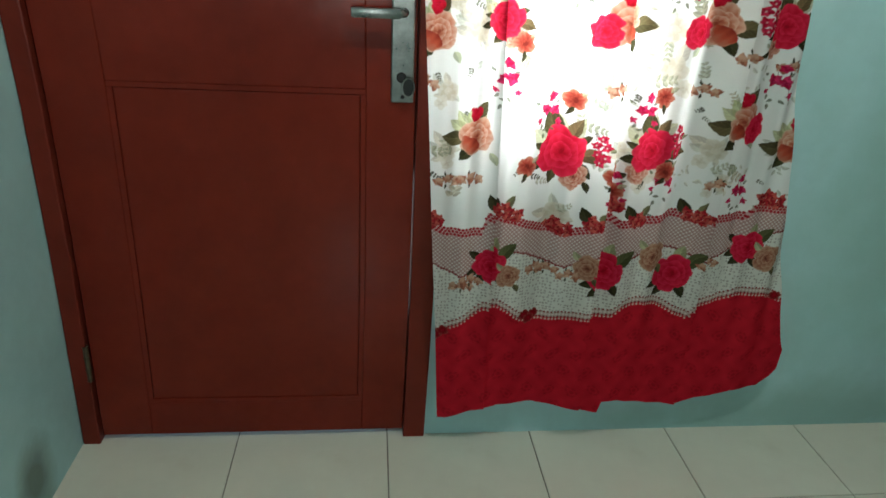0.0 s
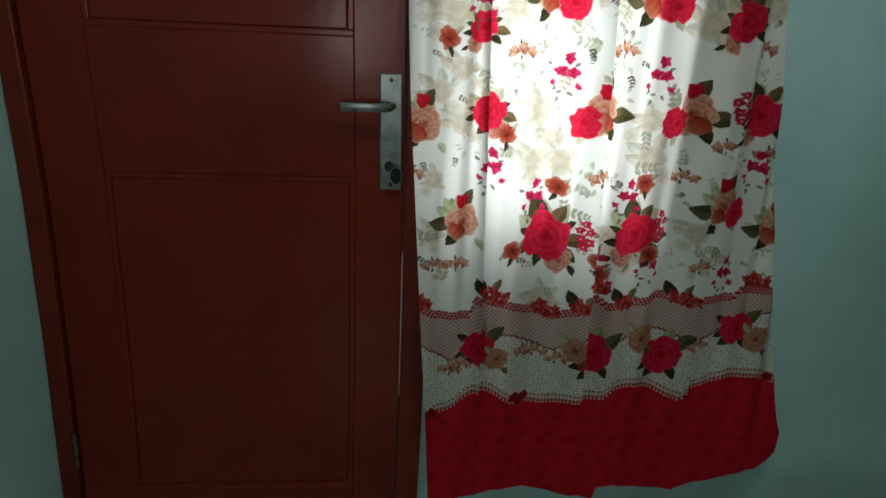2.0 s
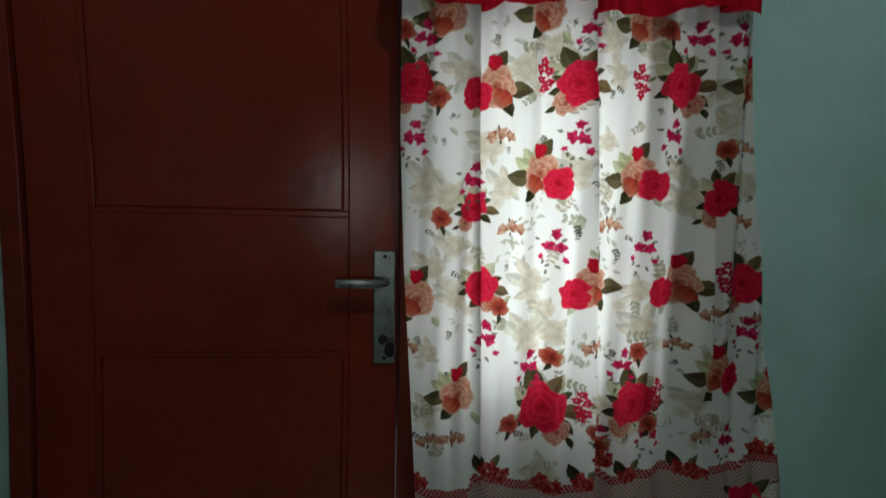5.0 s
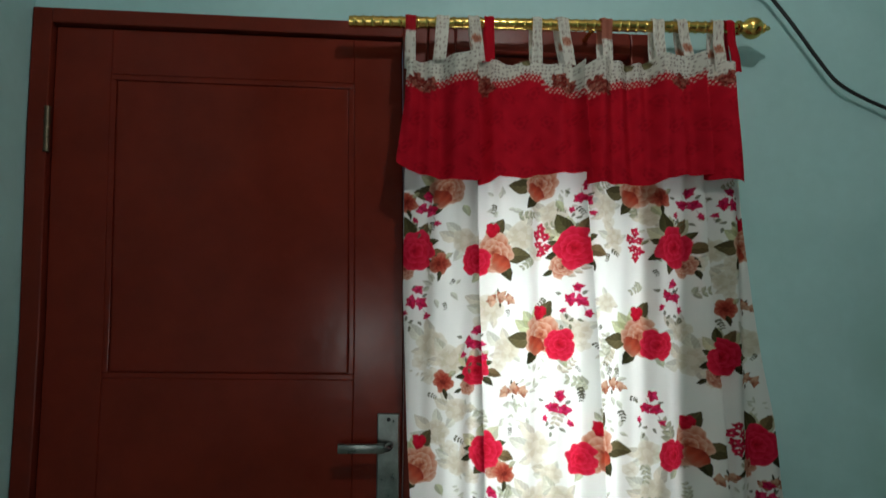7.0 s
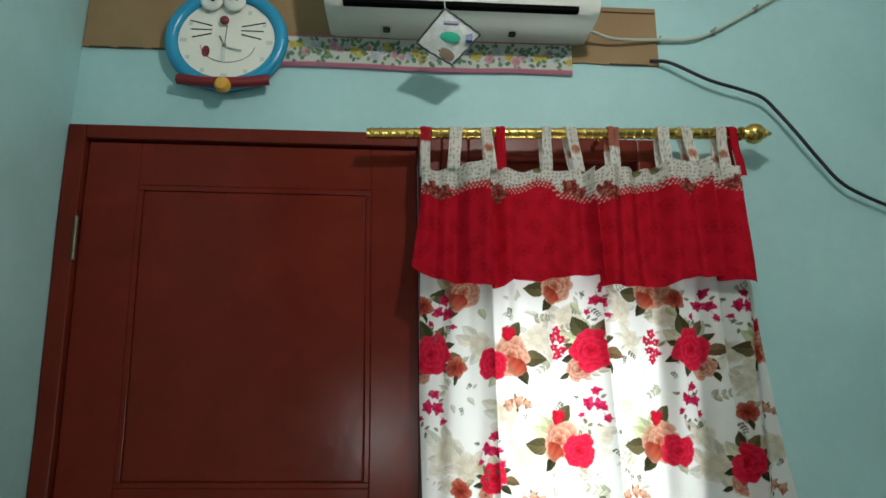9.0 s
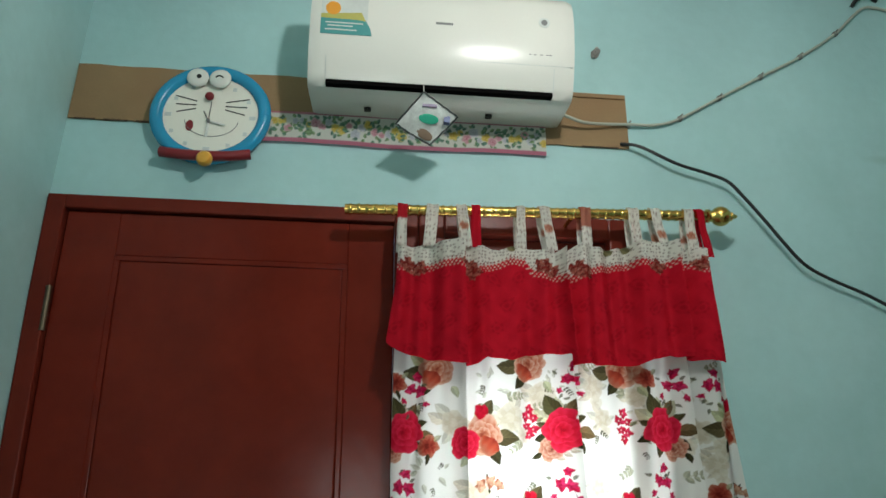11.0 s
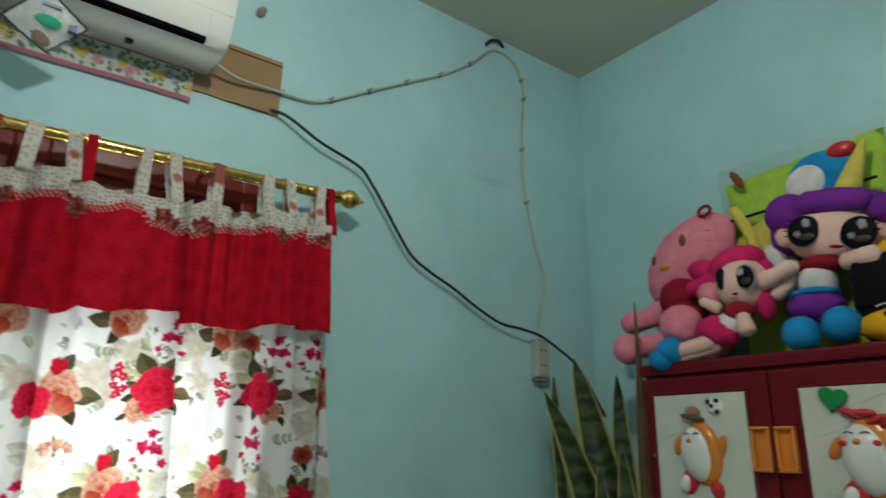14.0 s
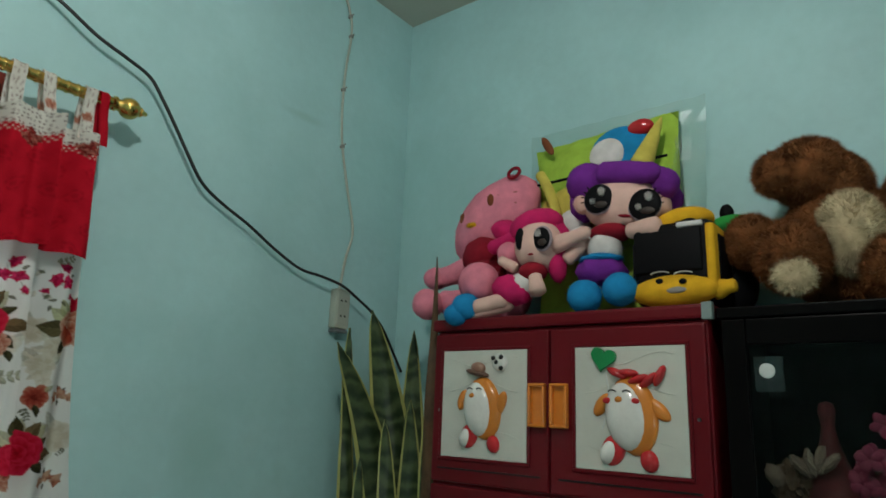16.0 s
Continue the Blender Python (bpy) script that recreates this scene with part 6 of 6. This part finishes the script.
def build_toys():
    # pink whiskered cushion toy lying in the corner, its feet over the edge
    p = [(lump(2.56, -0.485, 1.985, 0.075, 0.165, 0.105, roll(-36), 0.06, 1), PK), (lump(2.57, -0.50, 1.80, 0.08, 0.10, 0.14, None, 0.05, 2), PK),
         (lump(2.425, -0.345, 1.722, 0.045, 0.043, 0.044, None, 0.05, 3), PK), (lump(2.50, -0.312, 1.812, 0.038, 0.036, 0.034, None, 0.05, 4), PK), (limb((2.45, -0.36, 1.73), (2.56, -0.46, 1.74), 0.034, 0.04), PK),
         (limb((2.50, -0.318, 1.81), (2.56, -0.43, 1.85), 0.03, 0.04), PK), (lump(2.505, -0.475, 1.865, 0.05, 0.06, 0.055, None, 0.1, 5), WINE), (lump(2.49, -0.50, 1.80, 0.05, 0.06, 0.05, None, 0.1, 6), WINE),
         (lump(2.495, -0.508, 2.022, 0.012, 0.013, 0.022, roll(-10)), plush("brown_felt", (0.22, 0.07, 0.03))), (lump(2.51, -0.400, 1.985, 0.012, 0.012, 0.020, roll(-10)), bpy.data.materials["brown_felt"]), (lump(2.492, -0.445, 1.957, 0.010, 0.018, 0.008), YELLOW)]
    for k in range(3):
        p.append((tube([(2.493, -0.53, 2.035 - 0.012 * k), (2.508, -0.585, 2.04 - 0.016 * k)], 0.0016, 6), bpy.data.materials["brown_felt"]))
    ring = tube([(2.507 + 0.006 * math.cos(a), -0.575 + 0.022 * math.cos(a), 2.098 + 0.014 * math.sin(a)) for a in np.linspace(0, math.tau, 16)], 0.005, 8)
    p.append((ring, WINE))
    soft_toy("pink_plush_toy", "pink stuffed cushion toy lying in the cabinet corner", "soft toy", (2.56, -0.48, 1.662), p)

    # small doll with hot pink hair, legs stretched to the edge
    p = [(lump(2.425, -0.705, 1.846, 0.062, 0.064, 0.068, None, 0.02, 7), SKIN), (lump(2.445, -0.685, 1.905, 0.065, 0.075, 0.045, roll(-14), 0.06, 8), HOT), (lump(2.46, -0.70, 1.86, 0.06, 0.072, 0.075, None, 0.05, 9), HOT),
         (limb((2.43, -0.655, 1.885), (2.435, -0.545, 1.86), 0.026, 0.02), HOT), (lump(2.44, -0.60, 1.905, 0.035, 0.05, 0.03, roll(20), 0.1, 10), HOT), (lump(2.435, -0.752, 1.80, 0.03, 0.022, 0.05, None, 0.1, 11), HOT),
         (lump(2.40, -0.702, 1.775, 0.036, 0.036, 0.026), WINE), (lump(2.40, -0.672, 1.742, 0.036, 0.036, 0.035), WHITE), (lump(2.392, -0.645, 1.732, 0.042, 0.054, 0.038, roll(18), 0.14, 12, 10), HOT),
         (limb((2.378, -0.645, 1.708), (2.358, -0.545, 1.688), 0.020, 0.019), SKIN), (limb((2.392, -0.65, 1.70), (2.366, -0.53, 1.672), 0.019, 0.018), SKIN), (lump(2.358, -0.528, 1.692, 0.036, 0.038, 0.036, None, 0.05, 13), BLUE), (lump(2.352, -0.505, 1.672, 0.034, 0.034, 0.030, None, 0.05, 14), BLUE),
         (limb((2.41, -0.745, 1.835), (2.41, -0.852, 1.866), 0.022, 0.016), SKIN), (limb((2.39, -0.66, 1.785), (2.385, -0.61, 1.815), 0.015, 0.013), SKIN), (limb((2.385, -0.715, 1.765), (2.372, -0.733, 1.712), 0.017, 0.021), SKIN),
         (lump(2.405, -0.535, 1.763, 0.055, 0.056, 0.055, None, 0.05, 15), PK), (lump(2.425, -0.618, 1.836, 0.034, 0.034, 0.034, None, 0.05, 16), PK),
         (lump(2.3725, -0.743, 1.850, 0.008, 0.028, 0.033, roll(-8)), GREY_IRIS), (lump(2.370, -0.743, 1.850, 0.008, 0.024, 0.029, roll(-8)), INK), (lump(2.3615, -0.748, 1.838, 0.003, 0.012, 0.009), BROWN_IRIS), (lump(2.371, -0.680, 1.857, 0.009, 0.013, 0.029), INK), (lump(2.364, -0.736, 1.862, 0.004, 0.007, 0.008), WHITE), (lump(2.3645, -0.715, 1.812, 0.004, 0.008, 0.003), WINE)]
    soft_toy("pink_haired_doll", "cloth doll with hot pink hair and blue shoes sitting on cabinet", "doll", (2.42, -0.68, 1.662), p)

    # large doll with purple hair
    p = [(lump(2.475, -0.918, 1.934, 0.062, 0.112, 0.073, roll(13), 0.02, 17), SKIN), (lump(2.452, -0.812, 1.948, 0.016, 0.020, 0.026, roll(-25)), SKIN), (lump(2.50, -0.915, 2.002, 0.075, 0.128, 0.052, roll(10), 0.05, 18), PURPLE), (lump(2.52, -0.92, 1.955, 0.05, 0.125, 0.085, roll(10), 0.05, 19), PURPLE),
         (lump(2.485, -0.815, 2.012, 0.055, 0.056, 0.056, roll(-20), 0.06, 20), PURPLE), (lump(2.505, -0.792, 1.972, 0.045, 0.034, 0.058, roll(6), 0.06, 21), PURPLE), (lump(2.465, -1.020, 1.970, 0.038, 0.033, 0.036, None, 0.08, 22), PURPLE), (limb((2.445, -0.86, 2.02), (2.425, -1.02, 1.985), 0.030, 0.026), PURPLE),
         (lump(2.46, -0.885, 1.866, 0.045, 0.055, 0.024), WINE), (lump(2.455, -0.870, 1.825, 0.044, 0.041, 0.044), WHITE), (lump(2.45, -0.862, 1.768, 0.055, 0.062, 0.042, None, 0.16, 23, 12), PURPLE), (lump(2.447, -0.864, 1.798, 0.050, 0.052, 0.013, None, 0.16, 24, 12), BLUE),
         (limb((2.44, -0.935, 1.858), (2.41, -1.022, 1.852), 0.020, 0.024), SKIN), (limb((2.45, -0.83, 1.855), (2.43, -0.775, 1.80), 0.018, 0.018), SKIN), (limb((2.44, -0.845, 1.735), (2.395, -0.842, 1.705), 0.022, 0.022), SKIN), (limb((2.44, -0.90, 1.735), (2.40, -0.922, 1.712), 0.022, 0.022), SKIN),
         (lump(2.388, -0.846, 1.701, 0.040, 0.040, 0.039, None, 0.06, 25, 9), BLUE), (lump(2.394, -0.930, 1.712, 0.039, 0.039, 0.039, None, 0.06, 26, 9), BLUE),
         (lump(2.4185, -0.872, 1.942, 0.010, 0.0385, 0.0395), GREY_IRIS), (lump(2.4215, -0.984, 1.910, 0.010, 0.0405, 0.0405), GREY_IRIS), (lump(2.4165, -0.872, 1.943, 0.010, 0.037, 0.038), INK), (lump(2.4195, -0.985, 1.911, 0.010, 0.039, 0.039), INK), (lump(2.4085, -0.880, 1.926, 0.003, 0.018, 0.009, roll(8)), BROWN_IRIS), (lump(2.4115, -0.993, 1.894, 0.003, 0.018, 0.009, roll(8)), BROWN_IRIS), (lump(2.4065, -0.884, 1.958, 0.002, 0.006, 0.008), WHITE), (lump(2.4095, -0.998, 1.927, 0.002, 0.006, 0.008), WHITE), (lump(2.4065, -0.862, 1.936, 0.003, 0.004, 0.004), WHITE), (lump(2.4095, -0.974, 1.905, 0.003, 0.004, 0.004), WHITE),
         (lump(2.409, -0.94, 1.888, 0.006, 0.016, 0.004, roll(12)), WINE), (lump(2.52, -0.757, 1.915, 0.05, 0.04, 0.045, None, 0.06, 27), WHITE), (lump(2.50, -0.79, 1.86, 0.05, 0.05, 0.045, None, 0.06, 28), WHITE)]
    for s, y, z in ((1, -0.872, 1.942), (-1, -0.984, 1.910)):
        for k in range(4):
            a = math.pi / 2 + s * (0.7 + 0.3 * k)
            p.append((tube([(2.420, y - math.cos(a) * 0.033, z + math.sin(a) * 0.034), (2.417, y - math.cos(a) * 0.046, z + math.sin(a) * 0.048)], 0.0016, 5), INK))
    horn = lathe([(0.032, 0), (0.028, 0.03), (0.018, 0.09), (0.008, 0.14), (0.002, 0.155)], Matrix.Translation((2.525, -0.935, 2.04)) @ Vector((0.03, -0.055, 0.15)).to_track_quat("Z", "Y").to_matrix().to_4x4(), 16)
    p.append((horn, LEMON))
    p.append((tube(smooth_line([(2.545, -0.640, 2.09), (2.53, -0.668, 2.05), (2.525, -0.69, 2.0), (2.53, -0.70, 1.955)], 5), 0.015, 10), LEMON))
    soft_toy("purple_haired_doll", "big cloth doll with purple hair, white top and blue shoes", "doll", (2.46, -0.9, 1.662), p)

    # bus-shaped plush
    bus = thing("bus_plush", "yellow and black stuffed bus toy with soft front", "soft toy", (2.48, -1.05, 1.664), "soft toys on the cabinets")

    def sewn(name, bm, m, parent=bus, label=""):
        if m in FUZZY:
            nap(bm, len(name))
        return part(name, bm, m, parent, label, smooth=60)
    body = sewn("body", box(2.405, 2.56, -1.135, -0.955, 1.672, 1.86, 0.03, 4), INK)
    sewn("windscreen", box(2.398, 2.41, -1.112, -0.963, 1.742, 1.838, 0.005, 2), INK, body)
    sewn("visor", limb((2.42, -1.10, 1.852), (2.44, -0.97, 1.842), 0.014, 0.010), INK, body)
    sewn("side_window", box(2.43, 2.54, -1.1415, -1.130, 1.70, 1.825, 0.004, 2), INK, body)
    sewn("side_window", box(2.42, 2.55, -0.958, -0.951, 1.72, 1.82, 0.003, 1), INK, body)
    sewn("side_panel", box(2.403, 2.55, -1.138, -1.118, 1.70, 1.845, 0.008, 2), YELLOW, bus, "yellow plush side")
    sewn("roof", lump(2.47, -1.055, 1.868, 0.058, 0.068, 0.034, roll(-8), 0.06, 31), YELLOW, bus, "yellow padded roof")
    front = sewn("bumper", lump(2.415, -1.045, 1.702, 0.035, 0.098, 0.036, None, 0.04, 30), YELLOW, bus, "yellow padded bumper with stitched face")
    sewn("bumper_end", limb((2.43, -1.12, 1.70), (2.425, -1.172, 1.708), 0.022, 0.015), YELLOW, front)
    for y, z in ((-1.025, 1.720), (-1.075, 1.716)):
        sewn("stitched_eye", lump(2.381, y, z, 0.004, 0.008, 0.006), INK, front)
        sewn("stitched_brow", tube([(2.386, y + 0.022 * math.cos(a), z + 0.014 + 0.008 * math.sin(a)) for a in np.linspace(0.4, 2.7, 7)], 0.0014, 6), WHITE, front)
    sewn("stitched_mouth", lump(2.382, -1.06, 1.698, 0.004, 0.022, 0.007), plush("grey_felt", (0.3, 0.28, 0.25)), front)
    sewn("cloth_label", box(2.40, 2.408, -1.115, -1.06, 1.84, 1.852, 0.002, 1), WHITE)
    p = [(lump(2.57, -1.135, 1.745, 0.05, 0.05, 0.085), INK), (lump(2.565, -1.12, 1.868, 0.055, 0.060, 0.026, roll(-16), 0.05, 33), plush("green_plush", (0.03, 0.30, 0.06))), (lump(2.56, -1.128, 1.905, 0.016, 0.016, 0.022), INK), (lump(2.57, -1.13, 1.83, 0.05, 0.045, 0.035), bpy.data.materials["green_plush"])]
    soft_toy("green_plush", "small green and black stuffed toy behind the bus", "soft toy", (2.57, -1.13, 1.662), p)

    # two shaggy bears on the black cabinet
    def bear(shapes, pads, name, label, at, seed):
        pieces = [(lump(*s, None, 0.10, seed + i, 14, 4), FUR) for i, s in enumerate(shapes)] + [(lump(*s, None, 0.10, seed + 20 + i, 14, 4), CREAM) for i, s in enumerate(pads)]
        pieces.append((hairs(shapes, 15000, 0.0095, seed), FUR))
        pieces.append((hairs(pads, 14000, 0.0095, seed + 1), CREAM))
        soft_toy(name, label, "teddy bear", at, pieces)
    bear([(2.54, -1.305, 1.965, 0.075, 0.080, 0.074), (2.50, -1.250, 1.958, 0.046, 0.046, 0.048), (2.57, -1.35, 1.80, 0.085, 0.115, 0.14), (2.50, -1.190, 1.815, 0.048, 0.054, 0.058), (2.465, -1.272, 1.765, 0.068, 0.070, 0.076), (2.47, -1.45, 1.725, 0.06, 0.06, 0.065), (2.56, -1.36, 1.93, 0.07, 0.06, 0.07)],
         [(2.505, -1.375, 1.81, 0.055, 0.062, 0.088), (2.402, -1.282, 1.712, 0.018, 0.036, 0.032)], "teddy_bear", "shaggy brown teddy bear with cream belly on black cabinet", (2.55, -1.33, 1.654), 60)
    bear([(2.58, -1.53, 1.86, 0.08, 0.11, 0.11), (2.59, -1.56, 1.74, 0.08, 0.12, 0.085)], [(2.51, -1.49, 1.79, 0.04, 0.06, 0.06)], "teddy_bear", "shaggy brown teddy bear leaning behind the first bear", (2.58, -1.54, 1.654), 90)

    # pillow in its clear bag, leaning on the wall
    pil = thing("bagged_pillow", "green and yellow cushion still in its clear plastic bag", "pillow", (2.62, -0.81, 1.662))
    turn = Matrix.Translation((2.612, -0.81, 1.957)) @ pose(0, 0, 0, -4, 5, 0)

    def pad(hw, z0, z1, deep, name, m, label="", off=0.0, x=0.0):
        bm = bmesh.new()
        n = 20
        vs = {}
        for f in (-1, 1):
            for i in range(n + 1):
                for j in range(n + 1):
                    a, b = i / n * 2 - 1, j / n * 2 - 1
                    t = (max(0, 1 - abs(a) ** 2.6) * max(0, 1 - abs(b) ** 2.6)) ** 0.55
                    pinch = 1 - 0.06 * (1 - b * b) * (abs(a) > 0.9) - 0.05 * (1 - abs(a)) * (abs(b) > 0.9)
                    key = (f if 0 < i < n and 0 < j < n else 0, i, j)
                    if key not in vs:
                        vs[key] = bm.verts.new((x + f * deep * t * (1 if key[0] else 0) + 0.003 * math.sin(i * 1.7 + j), off + a * hw * pinch, z0 + (b + 1) / 2 * (z1 - z0)))
            for i in range(n):
                for j in range(n):
                    q = [vs[(f if 0 < c < n and 0 < d < n else 0, c, d)] for c, d in ((i, j), (i + 1, j), (i + 1, j + 1), (i, j + 1))]
                    bm.faces.new(q)
        bm.transform(turn)
        return part(name, bm, m, pil, label, smooth=70)

    pad(0.215, -0.292, 0.262, 0.048, "cushion", LIME, "bright lime green cushion")
    part("band", lump(2.566, -0.80, 1.99, 0.022, 0.18, 0.075, roll(-5)), LEMON, pil, "yellow band across the cushion")
    part("seam", tube([(2.548, -0.63, 2.062), (2.535, -0.8, 2.062), (2.548, -1.0, 2.075)], 0.004, 8), INK, pil)
    part("blue_patch", lump(2.575, -0.865, 2.125, 0.018, 0.085, 0.07), BLUE, pil, "round blue and white appliqué")
    part("white_patch", lump(2.562, -0.835, 2.118, 0.012, 0.052, 0.045), WHITE, pil)
    part("red_patch", lump(2.572, -0.925, 2.178, 0.018, 0.036, 0.023), TOY_RED, pil)
    part("brown_patch", lump(2.578, -0.645, 2.190, 0.010, 0.012, 0.035, roll(-30)), bpy.data.materials["brown_felt"], pil)
    film_mat = bpy.data.materials.new("clear_plastic_film")
    film_mat.use_nodes = True
    n, l = film_mat.node_tree.nodes, film_mat.node_tree.links
    n.remove(n["Principled BSDF"])
    tr, gl, mx = n.new("ShaderNodeBsdfTransparent"), n.new("ShaderNodeBsdfGlossy"), n.new("ShaderNodeMixShader")
    tr.inputs[0].default_value = (0.93, 0.96, 0.94, 1)
    gl.inputs["Roughness"].default_value, mx.inputs[0].default_value = 0.38, 0.09
    l.new(tr.outputs[0], mx.inputs[1]), l.new(gl.outputs[0], mx.inputs[2]), l.new(mx.outputs[0], n["Material Output"].inputs["Surface"])
    bag = bmesh.new()
    k = 16
    rows = []
    for i in range(k + 1):
        r = []
        for j in range(k + 1):
            a, b = i / k, j / k
            y = -0.555 - 0.50 * a - 0.02 * b * a
            z = 1.668 + b * (0.592 + 0.005 * a)
            x = 2.645 - 0.075 * math.sin(a * math.pi) ** 0.6 * math.sin(min(1, b * 1.15) * math.pi) ** 0.6 - 0.03 * (1 - b) + 0.004 * math.sin(i * 2.3 + j * 1.1) + 0.003 * math.sin(j * 3.7)
            r.append(bag.verts.new((min(x, 2.672), y, z)))
        rows.append(r)
    for i in range(k):
        for j in range(k):
            bag.faces.new((rows[i][j], rows[i + 1][j], rows[i + 1][j + 1], rows[i][j + 1]))
    part("plastic_bag", bag, film_mat, pil, "clear plastic bag")


build_toys()

# ---- floor tiles ----
tile_meshes = {}
for i in range(-1, 7):
    for j in range(9):
        x0, x1 = max(-0.005, -0.007 + 0.405 * i + 0.0015), min(ROOM_X + 0.005, -0.007 + 0.405 * (i + 1) - 0.0015)
        y1, y0 = 0.132 - 0.405 * j - 0.0015, 0.132 - 0.405 * (j + 1) + 0.0015
        y0 = max(y0, ROOM_Y)
        if x1 - x0 < 0.02 or y1 - y0 < 0.02:
            continue
        key = (round(x1 - x0, 3), round(y1 - y0, 3))
        if key not in tile_meshes:
            b = box(0, x1 - x0, 0, y1 - y0, -0.006, 0, 0.001, 1)
            me = bpy.data.meshes.new("tile")
            b.to_mesh(me)
            b.free()
            me.materials.append(TILE)
            tile_meshes[key] = me
        t = new("tile", tile_meshes[key])
        t.parent = floor
        t.location = (x0, y0, 0)
